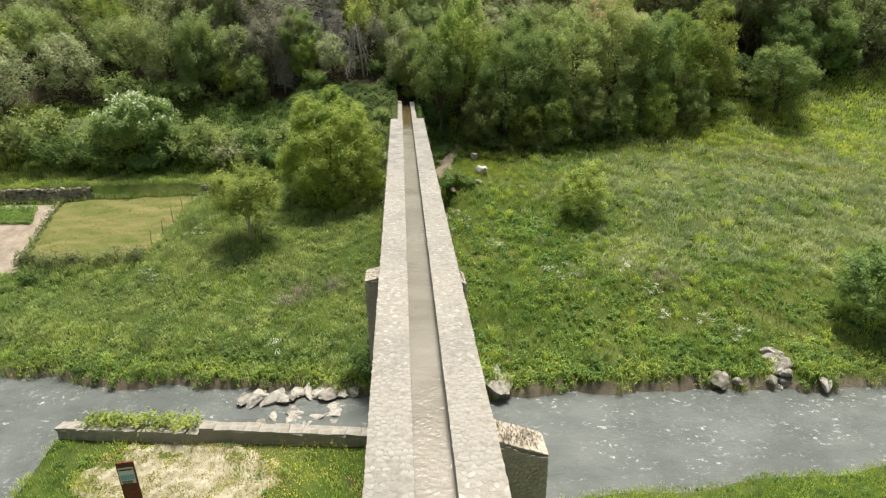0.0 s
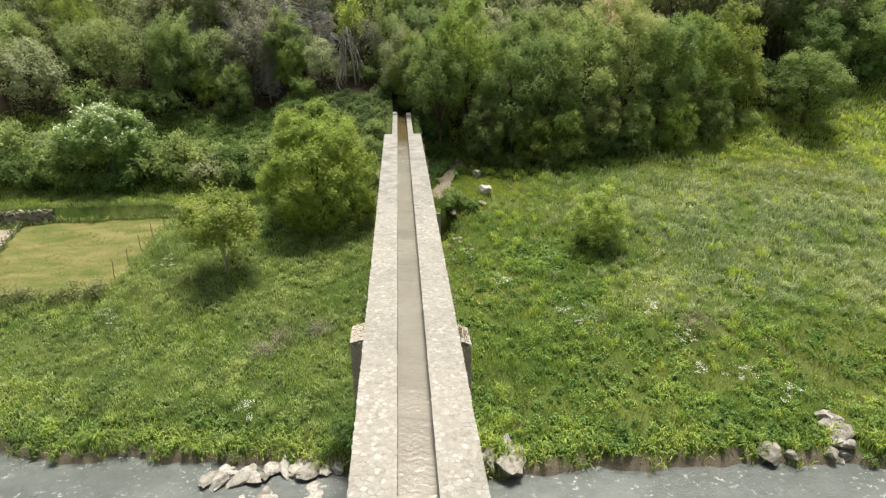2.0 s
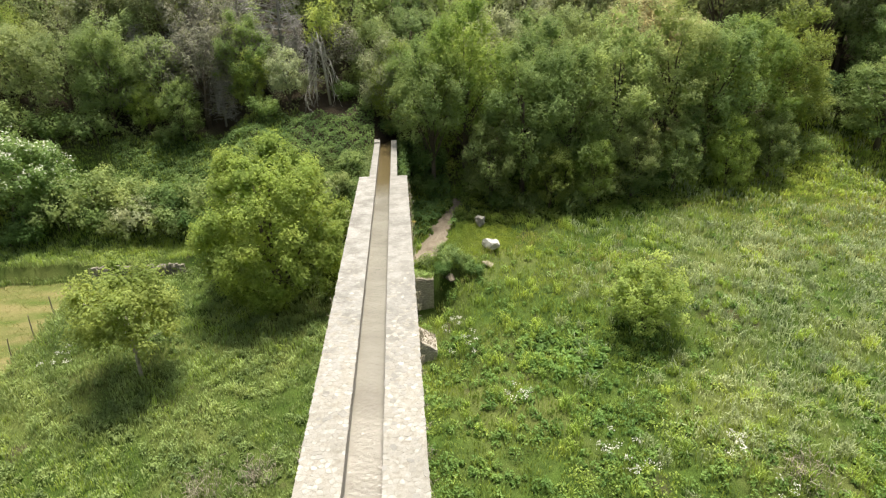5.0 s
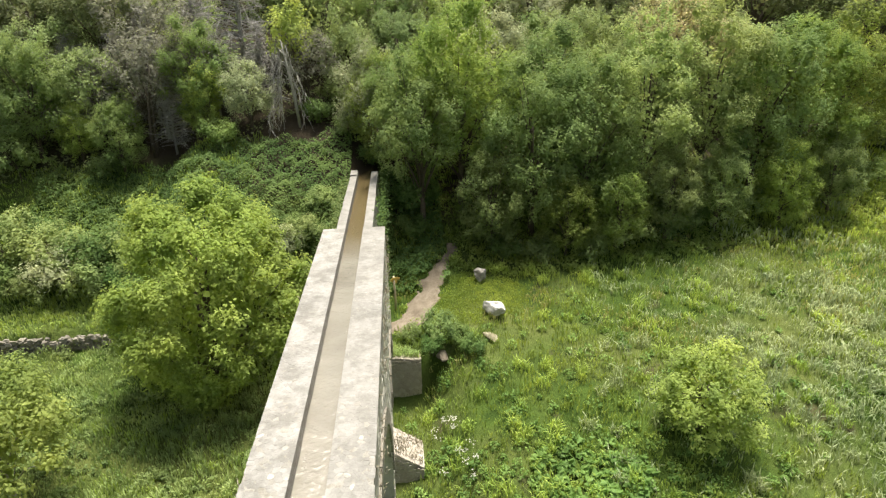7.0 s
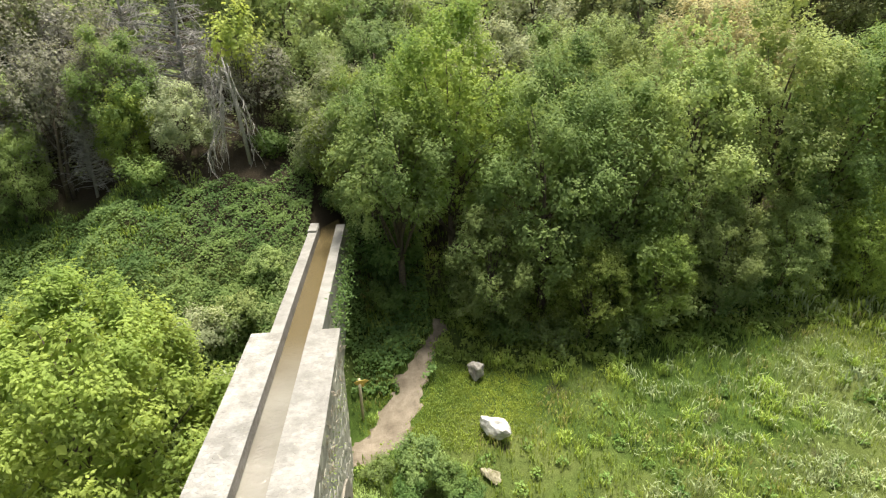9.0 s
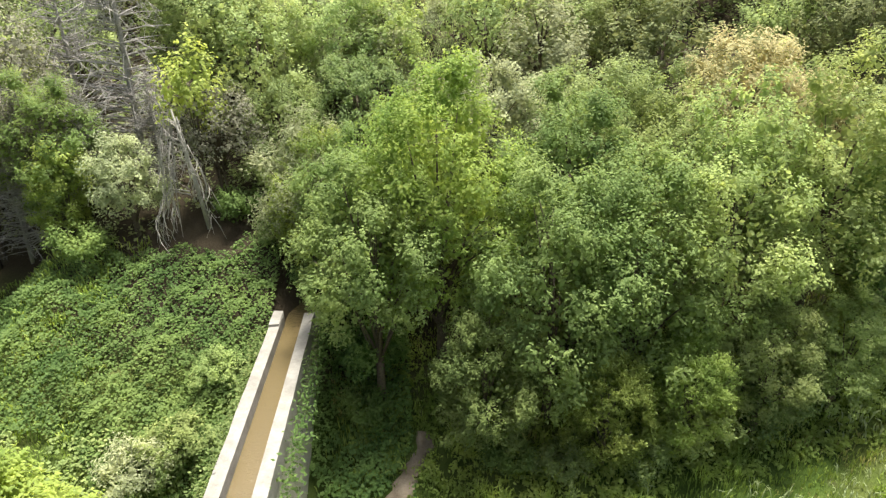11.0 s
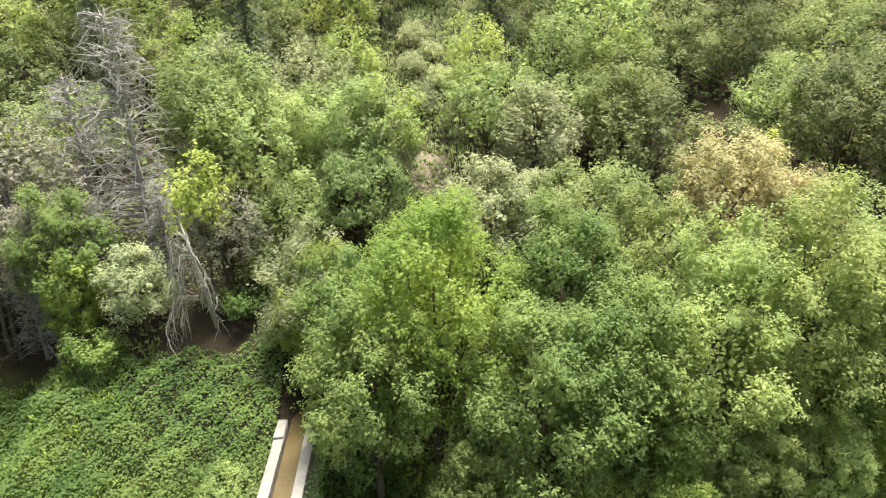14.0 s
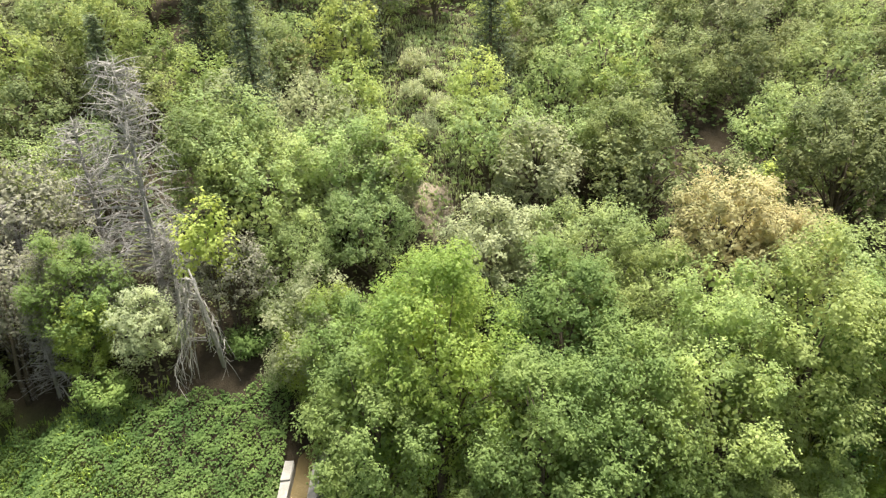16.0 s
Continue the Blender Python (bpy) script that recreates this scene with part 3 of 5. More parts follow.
def parapet(side):
    w = HALF - CH
    cx = side * (HALF + CH) / 2
    p = Pile()
    v, f = [], []
    yy = np.arange(Y0, Y1 + 0.01, 0.36)
    yy[-1] = Y1
    for y in yy:
        a = 0.014 * wavy(y * 1.9, side * 3.0)
        b = 0.012 * wavy(y * 2.7, side * 5.0, 2)
        v += [(cx - w / 2 + b, y, 7.3), (cx + w / 2 + a, y, 7.3), (cx + w / 2 + a, y, TOP - 0.006), (cx - w / 2 + b, y, TOP - 0.006)]
    for i in range(len(yy) - 1):
        a, b = 4 * i, 4 * i + 4
        f += [(a + 1, b + 1, b + 2, a + 2), (a + 2, b + 2, b + 3, a + 3), (a + 3, b + 3, b, a)]
    f += [(0, 1, 2, 3), tuple(4 * (len(yy) - 1) + k for k in (3, 2, 1, 0))]
    p.add(v, f)
    wall = part("parapet_wall", p.mesh("parapet_wall", MORTAR), aqueduct, "broad pale parapet capped with irregular limestone")
    rest, washed = Pile(), Pile()
    o = np.array((cx - w / 2 - 0.012, Y0, TOP - 0.006))
    ux, uy = np.array((1.0, 0, 0)), np.array((0, 1.0, 0))
    singles = []
    for poly in cells(w + 0.024, Y1 - Y0, 0.125, rng, 0.002):
        y = poly[:, 1].mean() + Y0
        worn = y + rng.normal(0, 2.5) >= 29
        if worn:
            m = poly.mean(axis=0)
            poly = m + (poly - m) * 1.05
        else:
            poly = poly.mean(axis=0) + (poly - poly.mean(axis=0)) * rng.uniform(0.8, 1.02)
        v, f = stone_piece(poly, o, ux, uy, rng, -0.002, 0.0035 if worn else 0.004, 0.12 if worn else 0.26)
        if not worn and rng.random() < 0.3:   # the mortar shows where stones lie deeper
            continue
        if 8.6 < y < 11.9:
            singles.append((v, f))
        else:
            (washed if worn else rest).add(v, f)
    part("cap_stones", rest.mesh("cap_stones", STONE_TOP), wall)["kind"] = "stuff"
    part("washed_cap_stones", washed.mesh("washed_cap_stones", STONE_RENDER), wall)["kind"] = "stuff"
    for v, f in singles:
        c = v.mean(axis=0)
        s = part("cap_stone", mesh_of("cap_stone", v - c, f, STONE_TOP), wall)
        s.location = c
    # narrow end walls on the bank
    q = Pile()
    x0, x1 = CH, 0.71
    v, f = [], []
    yy = np.arange(Y1 + 0.004, 55.0, 0.7)
    for y in yy:
        a, t = 0.02 * wavy(y * 2.1, side * 2.0), 7.985 + 0.015 * wavy(y * 3, side)
        v += [(side * x0, y, 7.3), (side * (x1 + a), y, 7.3), (side * (x1 + a), y, t), (side * x0, y, t)]
    for i in range(len(yy) - 1):
        a, b = 4 * i, 4 * i + 4
        f += [(a + 1, b + 1, b + 2, a + 2), (a + 2, b + 2, b + 3, a + 3), (a + 3, b + 3, b, a)]
    f += [(0, 1, 2, 3), tuple(4 * (len(yy) - 1) + k for k in (3, 2, 1, 0))]
    q.add(v, f)
    part("end_wall", q.mesh("end_wall", STONE_RENDER), aqueduct, "narrow rendered channel wall running into the bank")
    if side < 0:
        e = Pile()
        e.add(*box_data(-0.545, 53.9, 7.76, 0.36, 1.0, 0.62, 0.03, rng))
        part("end_block", e.mesh("end_block", STONE_RENDER), aqueduct)


parapet(-1)
parapet(1)

facing = Pile()
def on_face(x, y, z):
    return z > underside(y) + 0.12 and z > float(lie(x * 1.15, y)) - 0.4
face_stones(facing, (H, 4.0, 0.2), (0, 1, 0), (0, 0, 1), Y1 - 4.0, 7.7, 0.3, rng, 0.018, on_face)
face_stones(facing, (-H, Y1, 0.2), (0, -1, 0), (0, 0, 1), Y1 - 4.0, 7.7, 0.3, rng, 0.018, on_face)
face_stones(facing, (HALF, Y1, 4.5), (-1, 0, 0), (0, 0, 1), 2 * HALF, 2.9, 0.34, rng, 0.03)
fs = part("facing_stones", facing.mesh("facing_stones", STONE_FACE), aqueduct)
fs["kind"] = "stuff"
rings = Pile()
for a, b, spring, rise in ARCH:
    m = max(10, int((b - a) / 0.33))
    for sx in (-1, 1):
        for k in range(m):
            t0, t1 = math.pi * (k + 0.04) / m, math.pi * (k + 0.96) / m
            pts = []
            for t, g in ((t0, 0.0), (t1, 0.0), (t1, 0.45), (t0, 0.45)):
                pts.append(((a + b) / 2 - math.cos(t) * ((b - a) / 2 + g), spring + math.sin(t) * (rise + g)))
            v = [(sx * (H - 0.1), y, z) for y, z in pts] + [(sx * (H + 0.07), y, z) for y, z in pts]
            rings.add(v, [(0, 1, 2, 3), (4, 7, 6, 5), (0, 4, 5, 1), (1, 5, 6, 2), (2, 6, 7, 3), (3, 7, 4, 0)])
part("arch_ring", rings.mesh("arch_ring", STONE_SIDE), aqueduct)["kind"] = "stuff"


def cutwater(x_out, y0, y1, z_in, z_out, mat, label, base=-3.2):
    """A buttress of a pier with a sloping top."""
    s = 1 if x_out > 0 else -1
    xi = s * (HALF - 0.05)
    p = Pile()
    v = [(xi, y0, base), (x_out, y0 + 0.1, base), (x_out, y1 - 0.1, base), (xi, y1, base),
         (xi, y0, z_in), (x_out, y0 + 0.1, z_out), (x_out, y1 - 0.1, z_out), (xi, y1, z_in)]
    f = [(0, 1, 5, 4), (1, 2, 6, 5), (2, 3, 7, 6), (3, 0, 4, 7), (4, 5, 6, 7), (3, 2, 1, 0)]
    p.add(v, f if s > 0 else [q[::-1] for q in f])
    w = abs(x_out - xi)
    ok = lambda x, y, z: z < z_out + (z_in - z_out) * abs(x_out - x) / w - 0.12
    if s > 0:
        face_stones(p, (xi, y0, base + 1.2), (1, 0, 0), (0, 0, 1), w, z_in - base - 1.2, 0.15, rng, 0.016, ok)
        face_stones(p, (x_out, y0 + 0.1, base + 1.2), (0, 1, 0), (0, 0, 1), y1 - y0 - 0.2, z_out - base - 1.2, 0.15, rng, 0.016)
    else:
        face_stones(p, (x_out, y0, base + 1.2), (1, 0, 0), (0, 0, 1), w, z_in - base - 1.2, 0.15, rng, 0.016, ok)
        face_stones(p, (x_out, y1 - 0.1, base + 1.2), (0, -1, 0), (0, 0, 1), y1 - y0 - 0.2, z_out - base - 1.2, 0.15, rng, 0.016)
    run = math.hypot(w, z_in - z_out)
    if s > 0:
        face_stones(p, (xi, y0, z_in), (w / run, 0, (z_out - z_in) / run), (0, 1, 0), run, y1 - y0, 0.2, rng, 0.022)
    else:
        face_stones(p, (x_out, y0, z_out), (w / run, 0, (z_in - z_out) / run), (0, 1, 0), run, y1 - y0, 0.2, rng, 0.022)
    part("cutwater", p.mesh("cutwater", mat), aqueduct, label)


cutwater(3.62, 14.45, 15.5, 4.0, 3.0, STONE_BROWN, "brown rubble-stone pier buttress with a grassy sloping top")
cutwater(2.28, 24.9, 26.2, 4.3, 3.75, STONE_BROWN, "pier buttress of weathered brown stone")
cutwater(-2.3, 24.9, 26.2, 4.4, 4.1, STONE_BROWN, "pier buttress of weathered brown stone")
cutwater(2.22, 39.1, 40.5, 2.0, 1.25, STONE_BROWN, "low pale pier buttress half sunk in weeds", -0.5)
cutwater(2.34, 43.5, 44.6, 2.95, 2.8, STONE_BROWN, "brown stub of masonry under the bank", -0.5)
def canal_z(x, y):
    """Flowing water: crossed slanting ripples that die out where the channel leaves the bank."""
    slant = np.sin((y + 0.75 * np.abs(x) + 0.05 * wavy(x * 4, y * 3)) * 47) + 0.8 * np.sin((y - 0.9 * np.abs(x) + 0.06 * wavy(x * 3, y * 4, 2)) * 36 + 1)
    rough = 0.65 + 0.4 * wavy(x * 2.3, y * 1.7, 4)
    z = 0.0062 * slant * rough + 0.007 * wavy(x * 5 + np.sin(y * 3.1), y * 9.0) + 0.006 * wavy(x * 15 + 2, y * 19.0 + 2 * np.sin(x * 7), 3)
    return 7.60 + z * (0.12 + 0.88 * sm(44.0, 41.5, y))


tagged(new("canal_water", sheet("canal_water", np.linspace(-CH - 0.01, CH + 0.01, 15), np.concatenate((np.arange(Y0, 7, 0.2), np.arange(7, YEND + 1, 0.032))), canal_z, CANAL)),
       "muddy brown water flowing in the stone channel", "water", "", "structure")


# ---------- rocks, walls, small built things ----------
def boulder(name, x, y, z, size, mat, label, seed, category="rock"):
    r = np.random.default_rng(seed)
    bm = bmesh.new()
    bmesh.ops.create_icosphere(bm, subdivisions=3, radius=0.5)
    cuts = [(Vector(unit(1, r)[0]), r.uniform(0.19, 0.37)) for _ in range(12)]
    off = Vector(r.uniform(0, 50, 3))
    for v in bm.verts:
        for n, d in cuts:
            k = v.co.dot(n) - d
            if k > 0:
                v.co -= n * k * 0.95
        v.co *= 1 + 0.18 * noise.noise(v.co * 4 + off) + 0.14 * noise.noise(v.co * 10 + off)
        v.co.x *= size[0]
        v.co.y *= size[1]
        v.co.z *= size[2]
    me = bpy.data.meshes.new(name)
    bm.to_mesh(me)
    bm.free()
    me.materials.append(mat)
    ob = new(name, me)
    tilt = 0 if name == "rock" else 14
    ob.matrix_basis = pose(x, y, z, tilt * math.sin(seed * 1.7), tilt * math.sin(seed * 2.9), r.uniform(0, 180))
    return tagged(ob, label, category)


boulder("rock", 5.55, 45.8, float(lie(5.55, 45.8)) + 0.32, (1.6, 0.85, 1.0), ROCK_WHITE, "white limestone rock lying in the meadow grass", 3)
boulder("rock", 5.45, 48.3, float(lie(5.45, 48.3)) + 0.25, (0.95, 0.85, 0.8), ROCK_GREY, "rounded grey rock beside the footpath", 5)
boulder("rock", 5.3, 44.3, float(lie(5.3, 44.3)) + 0.15, (0.8, 0.55, 0.5), SAND, "small tan rock sunk in grass", 6)
boulder("rock", 3.3, 43.7, float(lie(3.3, 43.7)) + 0.15, (0.8, 0.6, 0.6), STONE_DARK, "tan rock set in the bank beside the masonry stub", 7)
boulder("river_boulder", 3.6, 24.5, -1.6, (2.4, 1.7, 2.1), ROCK_GREY, "large brown-grey boulder at the water's edge under the aqueduct", 8)
boulder("river_boulder", 2.9, 24.4, -1.6, (0.9, 1.0, 1.9), ROCK_GREY, "large brown-grey boulder at the water's edge under the aqueduct", 9)
rng = np.random.default_rng(5)
for k in range(34):
    t = rng.uniform(0, 1)
    x, y = -7.3 + 4.4 * t + rng.normal(0, 0.25), 22.5 + 2.1 * t + rng.normal(0, 0.5)
    s = rng.uniform(0.22, 0.75)
    boulder("river_rock", x, y, -1.99, (s * rng.uniform(1.2, 2.2), s * rng.uniform(0.8, 1.3), s * 0.34 + 0.06), ROCK_PALE if k % 4 else ROCK_GREY, "pale flat limestone rock breaking the rapids", 20 + k)
for k in range(15):
    t = (k + 0.5) / 15
    x, y, s = -8.6 + 6.4 * t + rng.normal(0, 0.15), 24.5 + 0.75 * t + rng.normal(0, 0.22), rng.uniform(0.7, 1.25)
    boulder("river_rock", x, y, -1.86 + 0.1 * s, (s * 1.6, s * 0.9, s * 0.5), ROCK_PALE if k % 5 else ROCK_GREY, "broad pale bedrock slab at the foot of the bank", 120 + k)
for k, (x, y, s) in enumerate([(14.5, 23.9, 1.2), (15.4, 23.8, 0.6), (19.4, 23.2, 0.9), (17.0, 23.7, 0.7), (-2.2, 25.0, 0.6), (-3.6, 25.4, 0.7)]):
    boulder("bank_rock", x, y, -1.6 + 0.1 * s, (s * 1.3, s * 0.9, s * 0.9), ROCK_PALE if k % 3 else ROCK_GREY, "weathered rock at the grassy river's edge", 60 + k)
for k in range(16):   # stepped ledge down which a trickle runs
    x, y = 17.75 + 0.55 * ((k * 0.37) % 1 - 0.5) * 2 * 0.6, 23.6 + 0.12 * k
    s = 0.6 + 0.35 * ((k * 0.61) % 1)
    boulder("ledge_rock", x, y, float(lie(x, y)) + 0.08, (s * 1.1, s * 0.7, s * 0.75), ROCK_GREY if k % 3 else ROCK_PALE, "stepped grey rock ledge wet with trickling water", 80 + k)

# river wall on the near bank, with its lower end piece
river_wall = tagged(new("river_wall"), "low pale stone wall along the river, partly covered with ivy", "wall", "", "structure")
rng = np.random.default_rng(21)
def wall_run(x0, x1, top0, top1, thick):
    p = Pile()
    ya, yb = 16.15 + 0.285 * max(0, -x0 - 6.95), 16.15 + 0.285 * max(0, -x1 - 6.95)
    v = []
    for x, y, zt in ((x0, ya, top0), (x1, yb, top1)):
        v += [(x, y - thick / 2, -3.0), (x, y + thick / 2, -3.0), (x, y + thick / 2, zt), (x, y - thick / 2, zt)]
    p.add(v, [(0, 4, 5, 1), (1, 5, 6, 2), (2, 6, 7, 3), (3, 7, 4, 0), (0, 1, 2, 3), (7, 6, 5, 4)])
    d = np.array((x1 - x0, yb - ya, 0.0))
    ln = np.linalg.norm(d)
    d /= ln
    face_stones(p, (x0, ya - thick / 2, 1.9), d, (0, 0, 1), ln, min(top0, top1) - 1.92, 0.16, rng, 0.012)
    part("wall_body", p.mesh("wall_body", STONE_SIDE), river_wall)
    n = np.array((-d[1], d[0], 0))
    k = max(1, int(ln / 0.42))
    for i in range(k):
        a = np.array((x0, ya, 0)) + d * ln * (i + 0.5) / k
        zt = top0 + (top1 - top0) * (i + 0.5) / k
        v, f = box_data(0, 0, 0, ln / k - 0.01, thick + 0.04, 0.08, 0.024, rng)
        v[:, 2] += v[:, 0] * (top1 - top0) / ln
        v = v[:, :1] * d + v[:, 1:2] * n + v[:, 2:] * np.array((0, 0, 1)) + a + (0, 0, zt + 0.045)
        c = v.mean(axis=0)
        part("coping_stone", mesh_of("coping_stone", v - c, f, MORTAR), river_wall).location = c
wall_run(-6.95, -1.15, 3.44, 2.72, 0.36)
wall_run(-12.15, -6.95, 2.62, 3.25, 0.36)

# retaining wall of the garden terrace: separate stones
terrace_wall = tagged(new("terrace_wall"), "tumbledown dry-stone retaining wall below the shrubs", "wall", "", "structure")
p = Pile()
for k in range(1500):
    x = -10.5 - 27 * rng.random()
    if -25 < x < -16.5 or x > -11.5:
        continue
    z = 2.1 + 0.9 * rng.random() * (1.0 if x < -24 else 0.85)
    s = rng.uniform(0.08, 0.2)
    v, f = box_data(x, 47.02 + 0.12 * rng.random() + 0.1 * (3.1 - z), z, s * 1.3, s, s * 0.8, 0.05, rng)
    p.add(v, f)
part("wall_stones", p.mesh("wall_stones", STONE_SIDE), terrace_wall)["kind"] = "stuff"

# garden border, posts and crop
rng = np.random.default_rng(31)
WOOD = bark_mat("weathered_wood", (0.2, 0.16, 0.12), (0.36, 0.31, 0.25))
p = Pile()
for k in range(28):
    y = 36.8 + k * 0.36
    p.add(*box_data(-27.2 + 0.2 * (46 - y), y, float(lie(-27.2 + 0.2 * (46 - y), y)) + 0.1, 0.2, 0.34, 0.16, 0.04, rng))
tagged(new("garden_edging", p.mesh("garden_edging", STONE_SIDE)), "line of pale stones edging the vegetable garden", "edging", "", "structure")


def fence_post(x, y, h, lean):
    q = Pile()
    q.tube([(0, 0, -0.2), (lean * 0.5, 0, h * 0.5), (lean, 0.02, h)], [0.03, 0.028, 0.022], 7)
    ob = new("fence_post", q.mesh("fence_post", WOOD))
    ob.location = (x, y, float(lie(x, y)))
    tagged(ob, "thin weathered wooden post at the field edge", "post", "posts round the field")


for k in range(7):
    y = 38.2 + k * 1.3
    fence_post(-26.9 + 0.2 * (46 - y), y, 0.9, rng.uniform(-.1, .1))
for k in range(6):
    fence_post(-17.6 + 0.25 * k, 39.0 + 1.5 * k, 1.1, rng.uniform(-.12, .12))
pts = np.stack((rng.uniform(-39, -23, 9000), rng.uniform(43.0, 45.8, 9000)), axis=1)
pts = pts[pts[:, 0] < -27.6 + -0.323 * (pts[:, 1] - 43.0) + rng.normal(0, 0.06, 9000)]
row = np.sin(pts[:, 1] * 2 * np.pi / 0.55)
pts = np.column_stack((pts, lie(pts[:, 0], pts[:, 1]) + 0.16 + 0.08 * row))
pp = np.repeat(pts, 4, axis=0) + rng.normal(0, 0.07, (len(pts) * 4, 3)) * (1, 1, 0.6)
stuff("vegetable_rows", *leaf_quads(pp, np.tile((0, 0, 1.0), (len(pp), 1)), 0.13, rng), GRASS["weed"], "low green vegetable crop in rows", "crop")

# information totem
RUST = bark_mat("rusty_brown_board", (0.10, 0.035, 0.02), (0.17, 0.065, 0.04))
PANEL_BLUE = Mat("panel_print", 0.4).color((0.24, 0.42, 0.5)).m
PANEL_WHITE = Mat("panel_paper", 0.45).color((0.62, 0.62, 0.58)).m
PRINT_DARK = Mat("panel_ink", 0.5).color((0.05, 0.05, 0.06)).m


def box_part(name, cx, cy, cz, sx, sy, sz, mat, parent, label="", bevel=0.0):
    bm = bmesh.new()
    bmesh.ops.create_cube(bm, size=1, matrix=Matrix.Translation((cx, cy, cz)) @ Matrix.Diagonal((sx, sy, sz, 1)))
    if bevel:
        bmesh.ops.bevel(bm, geom=bm.edges[:], offset=bevel, segments=2, affect="EDGES")
    me = bpy.data.meshes.new(name)
    bm.to_mesh(me)
    bm.free()
    me.materials.append(mat)
    return part(name, me, parent, label)


sign = tagged(new("information_sign"), "slim rust-brown information totem with a printed panel", "sign")
sz = float(lie(-8.4, 14.3))
sign.matrix_basis = pose(-8.4, 14.3, sz, 0, 0, 6)
hgt = 3.82 - sz
box_part("board", 0, 0, hgt / 2 - 0.1, 0.46, 0.06, hgt + 0.2, RUST, sign, "rust-brown painted board", 0.008)
box_part("panel", 0, -0.034, hgt - 0.45, 0.40, 0.008, 0.56, PANEL_WHITE, sign, "printed information panel in white and blue")
box_part("picture", 0.0, -0.041, hgt - 0.5, 0.36, 0.006, 0.18, PANEL_BLUE, sign, "blue printed picture")
box_part("title_bar", 0.0, -0.041, hgt - 0.24, 0.36, 0.006, 0.05, PRINT_DARK, sign)
for k in range(4):
    box_part("text_bar", -0.02, -0.041, hgt - 0.63 - 0.028 * k, 0.3 - 0.05 * (k % 2), 0.006, 0.012, PRINT_DARK, sign)

# waymark post with two yellow pointers
YELLOW = bark_mat("yellow_paint", (0.42, 0.3, 0.06), (0.6, 0.45, 0.12))
POSTWOOD = bark_mat("pale_post_wood", (0.42, 0.36, 0.23), (0.6, 0.52, 0.36))
way = tagged(new("waymark_post"), "pale wooden waymark post with yellow pointer boards by the path", "signpost")
wz = float(lie(1.38, 47.6))
way.location = (1.38, 47.6, wz)
q = Pile()
q.tube([(0, 0, -0.3), (0, 0, 0.9), (-0.02, 0, 4.72 - wz)], [0.05, 0.05, 0.048], 10)
part("post", q.mesh("post", POSTWOOD, True), way)
for z, a, s in ((4.62 - wz, 12, -1), (4.46 - wz, 150, 1)):
    q = Pile()
    v = np.array([(-.12, -.012, -.06), (.2, -.012, -.06), (.28, -.012, 0), (.2, -.012, .06), (-.12, -.012, .06)])
    v = np.vstack((v + (0, -0.05, 0), v + (0, -0.026, 0)))
    q.add(v, [(0, 1, 2, 3, 4), (9, 8, 7, 6, 5)] + [(i, i + 5, (i + 1) % 5 + 5, (i + 1) % 5) for i in range(5)])
    b = part("pointer_board", q.mesh("pointer_board", YELLOW), way, "yellow painted pointer")
    b.matrix_basis = pose(0, 0, z, 0, 0, a)


# ---------- trees and shrubs ----------
def lobes_of(n, rx, rz, cz, rng, low, ragged):
    """Big uneven lobes of a crown: their centres, outward ways and sizes."""
    m = int(n * 2 / (1 - low))
    h = 1 - 2 * (np.arange(m) + 0.5) / m
    a = np.arange(m) * 2.39996 + rng.uniform(0, 6)
    d = np.stack((np.sqrt(1 - h * h) * np.cos(a), np.sqrt(1 - h * h) * np.sin(a), h), axis=1) + rng.normal(0, 0.16, (m, 3))
    d /= np.linalg.norm(d, axis=1, keepdims=True)
    d = d[d[:, 2] > low]
    size = rng.uniform(0.7, 1.3, len(d)) * 1.4 * (rx + rz) / 2 / math.sqrt(n)
    reach = 0.86 - 0.4 * size / rx + ragged * rng.uniform(-1.1, 0.35, len(d))
    return d * reach[:, None] * (rx, rx, rz) + (0, 0, cz), d, size


